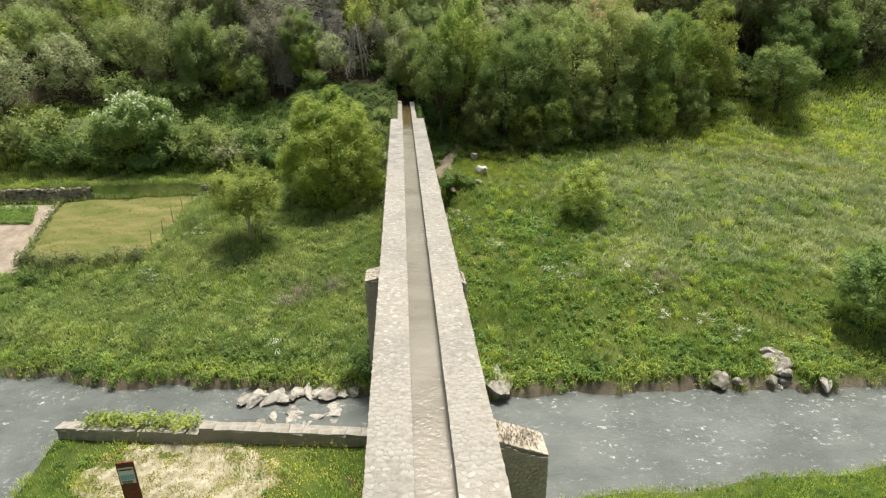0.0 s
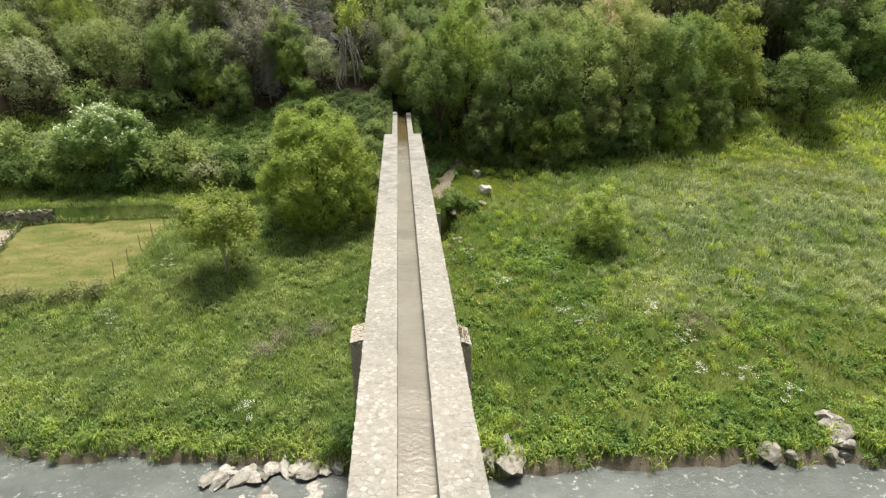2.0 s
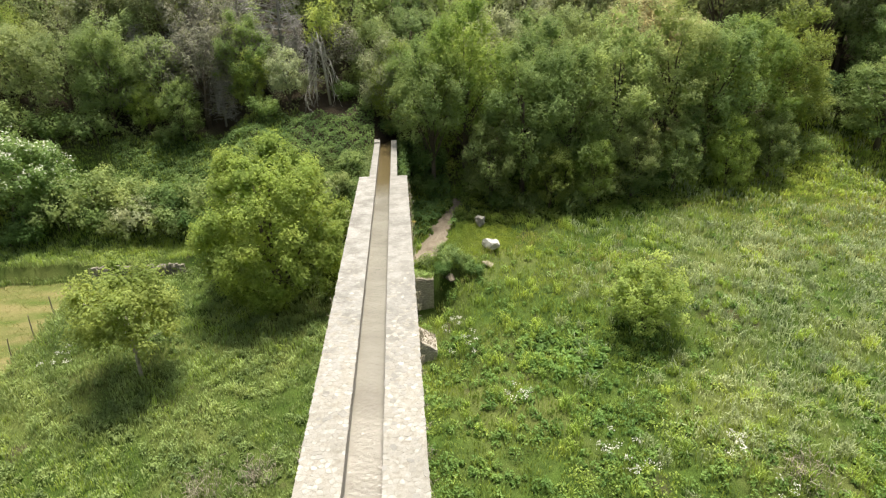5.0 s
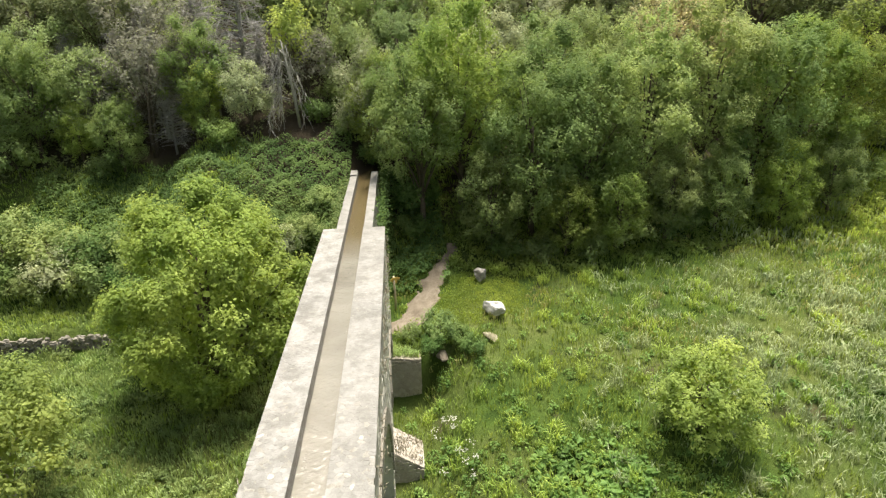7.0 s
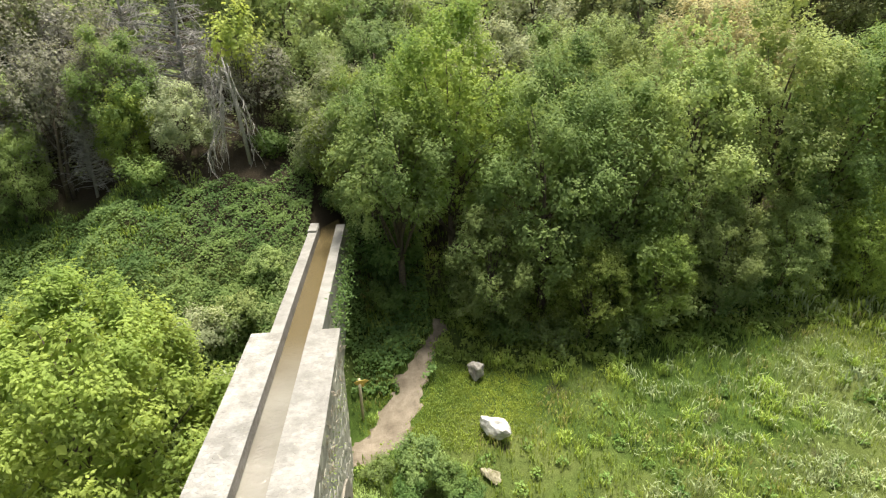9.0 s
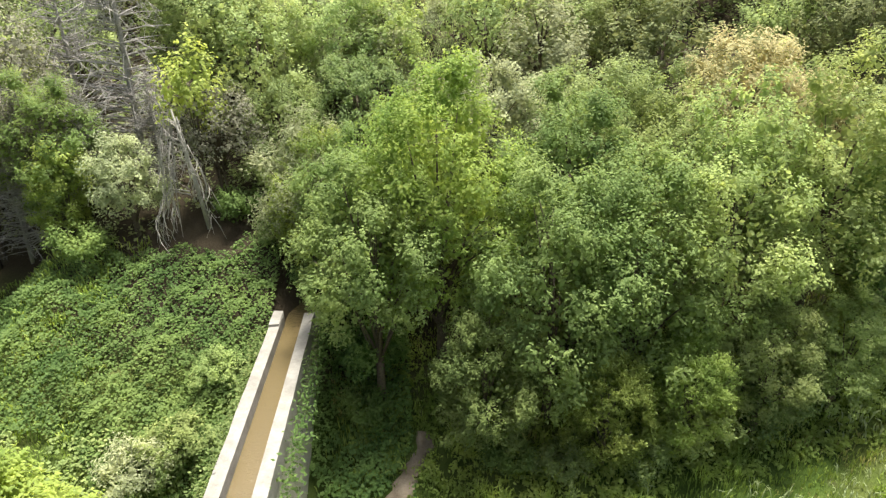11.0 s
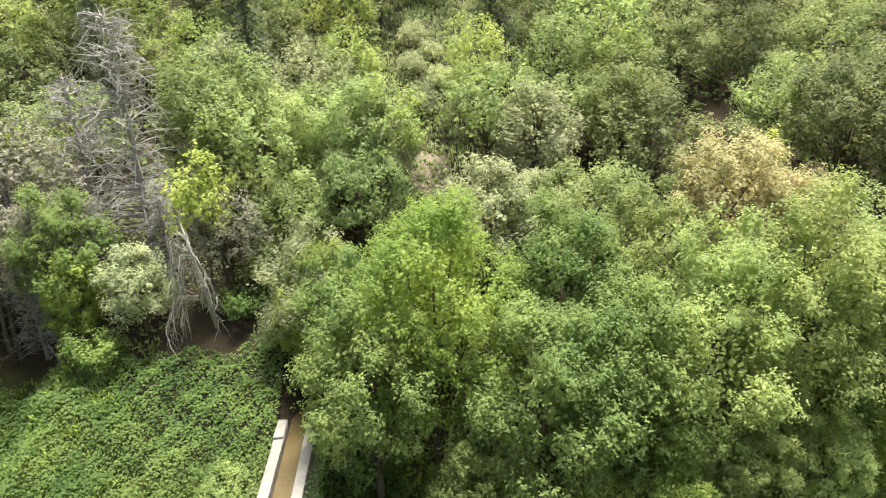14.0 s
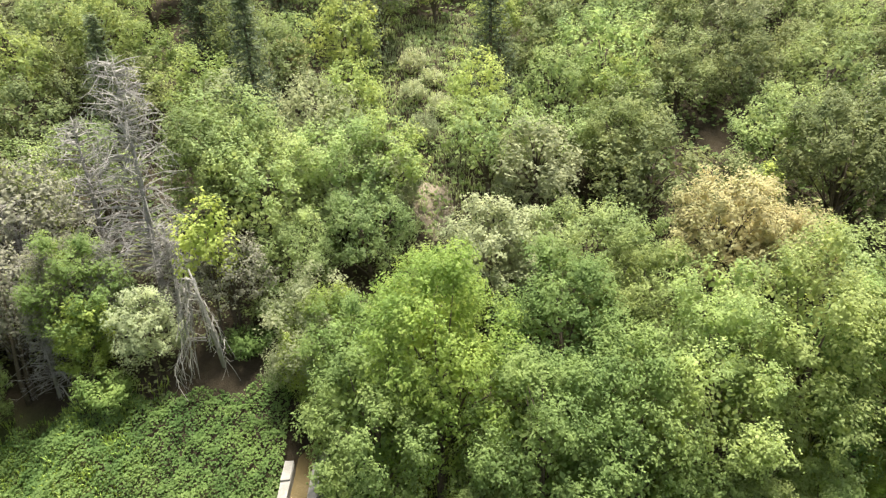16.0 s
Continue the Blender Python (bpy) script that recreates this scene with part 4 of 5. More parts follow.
def tree(name, height, radius, base, kind, seed, puffs=90, per=60, leaf=0.22, puff=0.75, bark=None, limbs=14, trunk_r=0.16,
         label="", category="tree", slim=0.55, low=-0.75, flowers=0, ragged=0.22, stems=1, second=None):
    """A tree: trunk with limbs, and a crown of separate leaves on uneven lobes."""
    rng = np.random.default_rng(seed)
    rz = (height - base) / 2
    cz = base + rz
    core, out, size = lobes_of(max(9, int(puffs * 0.36)), radius, rz, cz, rng, low, ragged)
    if low < -0.8:   # long low boughs
        core[:, :2] *= 1 + 0.28 * np.clip((cz - core[:, 2:]) / rz, -0.5, 0.9)
    bunch = 14   # leaves to a spray
    n = puffs * per // bunch
    w = size ** 2
    k = rng.choice(len(core), n, p=w / w.sum())
    e = unit(n, rng) + out[k] * 0.8 + (0, 0, 0.3)
    e /= np.linalg.norm(e, axis=1, keepdims=True)
    off = rng.uniform(0, 9, (len(core), 1))[k]
    q = e * 4.6 + off
    knob = np.sin(q[:, 0] * 1.3 + q[:, 1]) * np.sin(q[:, 1] * 1.1 - q[:, 2]) + 0.6 * np.sin(2.3 * q[:, 2] + 1.7 * q[:, 0])
    r = size[k] * (1 + 0.2 * knob) * rng.uniform(0.84, 1.06, n)
    pos = core[k] + e * r[:, None] * (0.92, 0.92, 1.04)
    axis = e + out[k] * 0.3 + (0, 0, 0.8) + rng.normal(0, 0.3, (n, 3))
    axis /= np.linalg.norm(axis, axis=1, keepdims=True)
    reach = rng.uniform(0.7, 1.45, n) * 3.6 * leaf
    pos, axis, e, reach = (np.repeat(a, bunch, axis=0) for a in (pos, axis, e, reach))
    n = len(pos)
    t = rng.random(n)
    side = rng.normal(0, 1, (n, 3))
    pos = pos + axis * ((t - 0.45) * reach)[:, None] + side * (0.3 * reach * (1.1 - 0.75 * t))[:, None]
    nor = e * 0.52 + side * 0.2 + (0, 0, 0.62)
    pos[:, 2] = np.maximum(pos[:, 2], 0.06 + 0.25 * rng.random(n))
    m = max(40, n // 8)   # broad shaded leaves further in, so that the crown is no shell
    g = unit(m, rng) * rng.uniform(0.3, 0.7, (m, 1)) * (radius, radius, rz) * 0.92 + (0, 0, cz)
    near = core[rng.integers(0, len(core), m)] * (1, 1, 1)
    g = np.where(rng.random((m, 1)) < 0.6, near + unit(m, rng) * 0.4 * size.mean(), g)
    g[:, 2] = np.maximum(g[:, 2], 0.2)
    inner = leaf_quads(g, unit(m, rng), leaf * 1.9, rng, 0.8)
    root = tagged(new(name), label, category)
    wood = Pile()
    for s in range(stems):
        a = rng.uniform(0, 6.28)
        o = np.array((math.cos(a), math.sin(a), 0)) * (0.25 * s)
        top = np.array((rng.normal(0, 0.1 * radius), rng.normal(0, 0.1 * radius), base + 1.2 * rz))
        tr = [o + (0, 0, -0.3), o * 1.2 + (0, 0, 0.15 * height), o + top * (0.5, 0.5, 0.55) + rng.normal(0, .08, 3), top]
        wood.tube(tr, [trunk_r * 1.25, trunk_r, trunk_r * 0.7, trunk_r * 0.2], 8)
    for c in core[rng.choice(len(core), min(limbs, len(core)), replace=False)]:
        h = np.clip(c[2] * rng.uniform(0.3, 0.62), 0.1 * height, base + 1.1 * rz)
        s = np.array((0, 0, h)) + top * (1, 1, 0) * (h / height)
        m = s * 0.5 + c * 0.5 + (0, 0, 0.1 * np.linalg.norm(c - s)) + rng.normal(0, .1, 3)
        c = m + (c - m) * 0.8
        wood.tube([s, m, c], [trunk_r * 0.4, trunk_r * 0.22, 0.012], 5)
    part("trunk", wood.mesh("trunk", bark or BARK, True), root)
    v, f = leaf_quads(pos, nor, leaf, rng, slim, 0.25, 0.27)
    part("crown", mesh_of("crown", np.vstack((v, inner[0])), np.vstack((f, inner[1] + len(v))), LEAF[kind]), root)
    if flowers:
        up = np.nonzero((pos[:, 2] > cz - 0.2 * rz) & (nor[:, 2] > 0.6))[0]
        f = rng.choice(up, min(flowers, len(up)), replace=False)
        fp = np.repeat(pos[f] + (0, 0, 0.08), 5, axis=0) + rng.normal(0, 0.07, (5 * len(f), 3))
        part("blossom", mesh_of("blossom", *leaf_quads(fp, np.tile((0, 0, 1.0), (len(fp), 1)), 0.11, rng, 0.9), LEAF["white"]), root, "creamy white flower heads")
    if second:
        i = np.nonzero(t > 0.55)[0] if second == "tip" else np.arange(n)   # paler spray tips: young growth, with light painted in
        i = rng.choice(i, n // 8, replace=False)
        part("young_leaves", mesh_of("young_leaves", *leaf_quads(pos[i] + e[i] * 0.1, nor[i], leaf * 0.9, rng, slim), LEAF[second]), root, "leaves in a second tone, on ash paler tips as if lit")
    return root


def put(proto, x, y, scale=1.0, turn=0.0, tall=1.0, sink=0.1):
    m = pose(x, y, float(lie(x, y)) - sink, 0, 0, turn) @ Matrix.Diagonal((scale, scale, scale * tall, 1))
    if proto not in used:
        used.add(proto)
        proto.matrix_basis = m
        return proto
    c = copy_thing(proto, Matrix.Identity(4))
    c.matrix_basis = m
    return c


used = set()
P = {}
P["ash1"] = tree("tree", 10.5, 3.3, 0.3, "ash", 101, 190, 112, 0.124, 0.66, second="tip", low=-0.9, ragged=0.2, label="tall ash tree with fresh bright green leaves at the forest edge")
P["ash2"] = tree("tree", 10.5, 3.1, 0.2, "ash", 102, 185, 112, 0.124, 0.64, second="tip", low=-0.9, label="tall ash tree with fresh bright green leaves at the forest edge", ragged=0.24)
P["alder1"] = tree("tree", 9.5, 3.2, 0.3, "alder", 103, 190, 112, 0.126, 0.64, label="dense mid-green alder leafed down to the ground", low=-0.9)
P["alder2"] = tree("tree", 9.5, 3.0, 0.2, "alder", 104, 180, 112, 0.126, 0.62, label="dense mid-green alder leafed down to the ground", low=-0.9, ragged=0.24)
P["ash3"] = tree("tree", 10.3, 3.3, 0.3, "silver", 122, 190, 112, 0.124, 0.64, label="tall ash tree with pale yellowish-green leaves at the forest edge", low=-0.9, ragged=0.22)
P["ash4"] = tree("tree", 9.8, 3.0, 3.0, "alder", 123, 150, 112, 0.124, 0.64, label="ash tree leaning its boughs over the channel", low=-0.8, ragged=0.26, limbs=20)
P["dark1"] = tree("tree", 8.0, 2.9, 2.6, "dark", 105, 110, 80, 0.15, 0.6, label="dark green oak with bare lower trunk in the wood", low=-0.5, limbs=22)
P["dark2"] = tree("tree", 8.0, 2.6, 2.2, "dark", 106, 105, 80, 0.15, 0.58, label="dark green oak with bare lower trunk in the wood", low=-0.5, limbs=22, ragged=0.32, second="brown")
P["grey1"] = tree("tree", 7.5, 2.8, 0.8, "grey", 107, 115, 84, 0.14, 0.58, label="rounded grey-green tree on the wooded slope", slim=0.4)
P["pale1"] = tree("tree", 7.0, 2.5, 0.6, "pale", 108, 100, 80, 0.16, 0.62, label="pale silvery-leaved tree on the wooded slope")
P["gold1"] = tree("tree", 7.5, 2.9, 1.2, "gold", 109, 110, 84, 0.16, 0.66, label="tree with rusty golden foliage among green ones")
P["lime1"] = tree("tree", 6.5, 1.3, 3.2, "lime", 110, 26, 50, 0.2, 0.48, label="slender young tree with yellow-green leaves", trunk_r=0.07, limbs=8)
P["dusty"] = tree("tree", 8.0, 2.8, 2.0, "brown", 119, 100, 56, 0.14, 0.6, label="dusty grey-brown half-dead tree with thin trunks in the wood", low=-0.5, limbs=26, ragged=0.3, stems=3, trunk_r=0.1, second="dark")
P["hill1"] = tree("tree", 8.2, 3.3, 0.6, "oak", 121, 150, 70, 0.15, 0.7, label="broad tree on the wooded slope, its olive green lightened as if lit", low=-0.7)
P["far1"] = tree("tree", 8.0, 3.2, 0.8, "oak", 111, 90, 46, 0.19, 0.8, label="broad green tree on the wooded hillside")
P["far2"] = tree("tree", 8.0, 3.0, 0.8, "hill_lit_pale", 112, 90, 46, 0.19, 0.78, label="broad light green tree on the wooded hillside", ragged=0.3)
P["far3"] = tree("tree", 7.0, 2.8, 0.6, "dark", 113, 90, 46, 0.19, 0.78, label="dark evergreen oak on the wooded hillside")
P["farg"] = tree("tree", 7.5, 2.9, 0.7, "grey", 117, 90, 46, 0.19, 0.74, label="rounded grey-green tree on the wooded slope", slim=0.45)
P["farp"] = tree("tree", 7.0, 2.6, 0.6, "pale", 118, 90, 46, 0.19, 0.7, label="pale silvery-leaved tree on the wooded slope")
P["bush1"] = tree("shrub", 2.6, 1.8, 0.0, "bramble", 114, 54, 42, 0.15, 0.52, label="dense green bramble shrub", category="shrub", limbs=6, trunk_r=0.05, low=-0.2)
P["bush2"] = tree("shrub", 2.2, 1.5, 0.0, "ivy", 115, 54, 42, 0.15, 0.48, label="glossy dark green ivy-covered shrub", category="shrub", limbs=6, trunk_r=0.05, low=-0.2)
P["bush3"] = tree("shrub", 2.4, 1.6, 0.0, "pale", 116, 54, 42, 0.15, 0.5, label="greyish green shrub on the terrace", category="shrub", limbs=6, trunk_r=0.05, low=-0.2, slim=0.35)


def conifer(seed, height=11, kind="pine"):
    rng = np.random.default_rng(seed)
    root = tagged(new("conifer"), "slender dark conifer on the hillside", "tree")
    w = Pile()
    w.tube([(0, 0, -0.3), (0.05, 0, height * 0.5), (0, 0, height)], [0.18, 0.11, 0.02], 7)
    pos, nor = [], []
    for k in range(80):
        z = height * (0.08 + 0.9 * (k / 80) ** 0.9)
        r = (height - z) * 0.2 + 0.15
        a = k * 2.399
        e = np.array((math.cos(a) * r, math.sin(a) * r, z - 0.18 * r))
        w.tube([(0, 0, z), e], [0.03, 0.006], 4)
        for t in np.linspace(0.25, 1, 5):
            c = np.array((0, 0, z)) * (1 - t) + e * t
            pos.append(c + rng.normal(0, 0.17, (9, 3)))
            nor.append(np.tile((0, 0, 1.0), (9, 1)))
    part("trunk", w.mesh("trunk", BARK, True), root)
    part("crown", mesh_of("crown", *leaf_quads(np.vstack(pos), np.vstack(nor), 0.32, rng, 0.3), LEAF[kind]), root)
    return root


P["pine1"] = conifer(120)


def dead_tree(height, seed, n=70, droop=0.25, reach=2.6, label="dead bare tree with pale grey branches", hang=0.0):
    rng = np.random.default_rng(seed)
    root = tagged(new("dead_tree"), label, "tree")
    w = Pile()
    w.tube([(0, 0, -0.3), (0.1, 0.05, height * 0.5), (0.05, 0.1, height)], [0.16, 0.1, 0.015], 7)
    part("trunk", w.mesh("trunk", DEADWOOD, True), root)
    b = Pile()
    for k in range(n):
        z = height * rng.uniform(0.12, 0.98)
        a = rng.uniform(0, 6.28)
        r = reach * (1.1 - 0.85 * z / height) * rng.uniform(0.45, 1.1) + 0.3
        d = np.array((math.cos(a), math.sin(a), 0))
        e = d * r + (0, 0, z + r * rng.uniform(-droop, 0.4) - hang * rng.uniform(0.5, 1.2))
        m = d * r * 0.55 + (0, 0, z + 0.14 * r - hang * 0.15) + rng.normal(0, .08, 3)
        b.tube([(0, 0, z), m, e], [0.036, 0.024, 0.008], 4)
        for _ in range(7):
            s = m + (e - m) * rng.uniform(-0.4, 1)
            t = s + rng.normal(0, 0.36, 3) + (0, 0, -0.1 - 0.3 * hang)
            b.tube([s, t], [0.014, 0.006], 3)
    part("branchwork", b.mesh("branchwork", DEADWOOD), root, "brittle bare grey branches")
    return root


# big walnut beside the aqueduct
walnut = tree("walnut_tree", 9.4, 4.0, 0.0, "walnut", 130, 320, 140, 0.145, 0.78, label="large rounded walnut tree with bright green leaves beside the aqueduct", trunk_r=0.2, limbs=9, low=-0.95, slim=0.5, ragged=0.1)
put(walnut, -5.6, 44.2, 1.0, 0, 1.03, 0.9)
young = tree("young_tree", 5.5, 2.5, 1.2, "sapling", 131, 110, 84, 0.14, 0.56, label="young broad-leaved tree with a slim pale trunk in the grass", trunk_r=0.075, limbs=16, bark=BARK_PALE, low=-0.6, ragged=0.4)
put(young, -10.8, 38.55)
sap = tree("sapling_bush", 4.3, 1.95, 0.1, "sapling", 132, 100, 84, 0.12, 0.5, label="loose light green sapling in the meadow", category="shrub", trunk_r=0.05, limbs=14, stems=3, ragged=0.4)
put(sap, 11.8, 38.8, 0.95, 0, 0.9)
edge_bush = tree("shrub", 4.9, 2.1, 0.0, "alder", 133, 110, 84, 0.14, 0.55, label="dark green bush on the river bank", category="shrub", trunk_r=0.06, limbs=10, stems=2, low=-0.5)
put(edge_bush, 24.0, 26.6, 1.0)
elder = tree("elder_shrub", 5.2, 3.1, 0.0, "alder", 134, 190, 84, 0.15, 0.58, label="large elder shrub with creamy white flower heads", category="shrub", trunk_r=0.09, limbs=14, stems=3, low=-0.3, flowers=420)
put(elder, -22.0, 51.3, 1.06)

# the forest edge beyond the meadow
for kind, x, y, s, r, tall in [
        ("ash4", 3.0, 52.6, 0.92, 40, 1.0), ("ash4", 1.9, 56.0, 0.75, 160, 1.0), ("grey1", 0.4, 57.8, 0.85, 60, 1.0), ("ash1", 5.2, 54.0, 1.02, 0, 1.1), ("alder1", 8.6, 51.8, 0.95, 70, 1.06),
        ("alder2", 11.6, 52.0, 0.97, 10, 1.08), ("ash3", 14.6, 53.0, 0.98, 200, 1.08), ("ash3", 18.3, 53.6, 1.03, 120, 1.06),
        ("alder2", 21.2, 53.4, 1.0, 260, 1.05), ("ash1", 24.6, 54.8, 1.0, 150, 0.95), ("ash2", 28.2, 56.4, 0.95, 300, 0.95),
        ("alder1", 6.4, 50.7, 0.62, 300, 1.0), ("ash1", 12.6, 50.2, 0.5, 40, 1.0), ("ash3", 15.4, 50.7, 0.55, 200, 1.0), ("ash3", 18.2, 51.0, 0.5, 100, 1.0), ("ash2", 21.8, 51.2, 0.5, 250, 1.0), ("ash3", 25.2, 52.2, 0.5, 20, 1.0), ("ash1", 10.0, 50.0, 0.46, 130, 1.0),
        ("alder2", 35.2, 55.4, 1.15, 80, 0.64), ("hill1", 2.4, 63.6, 0.72, 90, 0.95), ("pale1", 3.0, 67.2, 0.85, 30, 0.9), ("hill1", 16.2, 68.6, 0.8, 150, 0.9), ("far2", 17.2, 71.6, 0.85, 10, 0.9), ("dark1", 41.5, 64, 1.3, 0, 1.0), ("dark2", 46, 66, 1.3, 60, 1.0), ("far3", 50, 67, 1.3, 20, 1.0), ("far1", 55, 68, 1.3, 20, 1.0), ("far3", 44, 64, 1.3, 90, 1.0), ("far2", 38, 65, 1.0, 90, 0.9), ("far3", 60, 70, 1.4, 90, 1.0), ("alder1", 38.6, 60.5, 0.9, 0, 0.9), ("alder2", 43.6, 61.6, 1.0, 50, 0.9), ("far3", 48.2, 63.0, 1.3, 150, 0.9), ("far1", 53, 64.5, 1.3, 50, 0.9), ("far3", 57.5, 65.5, 1.3, 10, 0.9), ("far3", 63, 67, 1.5, 70, 0.9),
        ("alder1", 10.5, 56.2, 1.0, 20, 0.95), ("ash3", 14.0, 57.6, 0.86, 220, 0.95), ("ash2", 0.9, 57.2, 0.66, 0, 1.0),
        ("gold1", 18.9, 60.6, 0.98, 30, 1.0), ("gold1", 22.0, 60.4, 0.8, 130, 1.0), ("pale1", 8.2, 61.6, 0.95, 0, 0.95), ("pale1", 10.4, 62.6, 0.7, 90, 1.0),
        ("lime1", 22.6, 64.3, 0.8, 0, 0.9), ("dark1", 26.0, 63.5, 1.15, 100, 1.0), ("dark2", 30.0, 65, 1.2, 10, 1.0), ("dark1", 34.5, 63, 1.25, 200, 1.0),
        ("grey1", 38, 66, 1.3, 50, 1.0), ("hill1", 12.6, 60.6, 0.9, 160, 0.95), ("ash2", 5.2, 58.3, 0.8, 310, 0.85), ("far1", 23.4, 60.0, 0.9, 10, 0.85)]:
    put(P[kind], x, y, s, r, tall)

# the dark wood on the other side
for kind, x, y, s, r, tall in [
        ("dusty", -3.4, 60.4, 0.7, 0, 0.92), ("pale1", -6.6, 58.5, 0.6, 40, 1.0), ("ash1", -9.2, 58.4, 0.36, 10, 1.0), ("ash2", -16.4, 58.3, 0.36, 120, 1.0), ("alder1", -9.6, 59.6, 0.72, 90, 0.95), ("dusty", -12.6, 59.4, 0.9, 130, 1.0),
        ("hill1", -15.8, 60.0, 0.75, 180, 1.0), ("hill1", -32.0, 60.5, 0.7, 60, 0.95), ("hill1", -35.6, 63.5, 0.85, 150, 0.95), ("hill1", -27.6, 62.2, 0.75, 240, 0.95), ("alder2", -18.8, 58.6, 0.8, 220, 1.0), ("hill1", -22.0, 59.6, 0.85, 260, 1.0), ("hill1", -25.2, 60.6, 0.85, 300, 1.0),
        ("dusty", -13.6, 63.0, 1.1, 20, 1.0), ("hill1", -19.0, 62.2, 0.85, 220, 1.0), ("dusty", -10.2, 60.4, 0.75, 80, 1.0), ("dark1", -16.2, 63.6, 1.1, 70, 1.0), ("dark2", -20.6, 64.0, 1.1, 110, 1.0), ("farp", -30.5, 58.4, 0.95, 10, 0.95),
        ("grey1", -35.0, 55.5, 1.15, 80, 0.9), ("ash2", -28.5, 64.5, 0.75, 120, 1.0), ("far2", -33.5, 63, 0.85, 30, 0.9), ("lime1", -4.1, 59.8, 0.85, 30, 1.2),
        ("alder2", -13.8, 57.4, 0.5, 0, 1.0), ("hill1", -1.0, 61.6, 0.6, 300, 1.0), ("lime1", -8.8, 58.3, 0.62, 200, 1.0), ("hill1", -2.4, 64.4, 0.95, 10, 0.95), ("hill1", -5.0, 66.6, 0.95, 110, 0.95), ("hill1", 0.8, 67.0, 0.9, 210, 0.95),
        ("lime1", -37.5, 61.5, 1.2, 20, 0.7), ("far2", -36.5, 66.5, 0.8, 20, 0.8), ("far2", -42.5, 65, 0.8, 120, 0.8), ("far1", -40.5, 60, 1.0, 200, 0.9), ("far3", -45, 66, 1.2, 20, 1.0), ("far2", -39, 70, 1.0, 90, 0.9)]:
    put(P[kind], x, y, s, r, tall)
dead = dead_tree(11.0, 140, 190, 0.35, 3.1)
put(dead, -7.6, 62.8, 1.0)
for x, y, s, r in ((-14.4, 61.2, 0.62, 30), (-12.2, 60.6, 0.55, 120), (-17.4, 61.6, 0.6, 200), (-10.2, 61.0, 0.5, 260), (-20.0, 62.0, 0.6, 310), (-8.8, 60.2, 0.5, 10), (-11.4, 59.2, 0.5, 70), (-15.6, 60.4, 0.55, 150), (-13.2, 62.4, 0.7, 210), (-18.6, 60.6, 0.55, 20), (-6.2, 61.0, 0.5, 330)):
    put(dead, x, y, s, r, 0.9)
dead2 = dead_tree(8.4, 141, 110, 0.3, 2.9)
put(dead2, -11.0, 65.2, 1.0, 80)
rng = np.random.default_rng(143)
snag = tagged(new("dead_tree"), "broken dead tree with long drooping bleached branches above the ivy", "tree")
snag.matrix_basis = pose(-4.3, 58.1, float(lie(-4.3, 58.1)) - 0.1)
w = Pile()
w.tube([(0.5, 0.6, -0.3), (0.3, 0.3, 2.6), (0.0, 0.0, 5.2)], [0.1, 0.08, 0.03], 7)
part("trunk", w.mesh("trunk", SNAGWOOD, True), snag)
w = Pile()
for k in range(13):
    z = rng.uniform(1.8, 5.0)
    a = rng.uniform(2.2, 6.0)
    d = np.array((math.cos(a), math.sin(a), 0))
    r = rng.uniform(0.35, 1.15)
    pts = [np.array((0.1, 0.1, z)), d * r * 0.5 + (0, 0, z + 0.25), d * r + (0, 0, z - 0.6), d * r * 1.25 + (0, 0, max(0.3, z - rng.uniform(1.5, 3.4)))]
    w.tube(pts, [0.034, 0.03, 0.02, 0.006], 5)
    for _ in range(12):
        s = pts[1] + (pts[3] - pts[1]) * rng.uniform(0, 0.9) + d * 0.2
        e = s + (rng.normal(0, 0.3), rng.normal(0, 0.3), -rng.uniform(0.3, 1.1))
        w.tube([s, (s + e) / 2 + rng.normal(0, .06, 3), e], [0.015, 0.011, 0.005], 3)
part("branchwork", w.mesh("branchwork", SNAGWOOD), snag, "long drooping bleached branches")

# hillside wood
rng = np.random.default_rng(77)
kinds = ["far1", "far2", "far1", "far3", "farg", "far2", "far1", "farp", "far3", "far1", "pine1"]
row = 0
y = 66.0
while y < 95:
    step = 4.3 + (y - 66) * 0.02
    xs = np.arange(-44, 54, step)
    for x in xs + rng.uniform(-1.2, 1.2, len(xs)):
        yy = y + rng.uniform(-1.4, 1.4)
        if 3.7 < x - 0.2 * (yy - 76) < 9.6 and 73 < yy < 88 or abs(x - 5.9) < 2.3 and yy < 71.5 or rng.random() < 0.03 or abs(x + 7.8) < 2.6 and yy < 69:
            continue
        k = kinds[rng.integers(len(kinds))]
        if x < -8 and yy > 72 and rng.random() < 0.5:
            k = ("pine1", "far3", "farg")[rng.integers(3)]
        if 5 < x < 30 and yy < 74 and k == "pine1":
            k = "far2"
        if x > 17 and k in ("far2", "farp"):
            k = "far3"
        s = rng.uniform(0.72, 1.05)
        put(P[k], x, yy, s, rng.uniform(0, 360), rng.uniform(0.85, 1.05))
    y += step * 0.86
    row += 1
put(P["gold1"], -3.4, 80.8, 0.5, 50)
put(P["dusty"], 2.5, 84.5, 0.95, 10, 0.9)
put(P["pine1"], -8.0, 84.0, 1.0, 20)
put(P["pine1"], -10.4, 85.0, 0.9, 80)
for x, y, s in ((5.6, 73.5, 0.8), (7.0, 76.0, 0.7), (5.2, 77.5, 0.7), (6.6, 79.6, 0.6), (5.4, 81.0, 0.8)):
    put(P["bush3"], x, y, s, 70 * x)


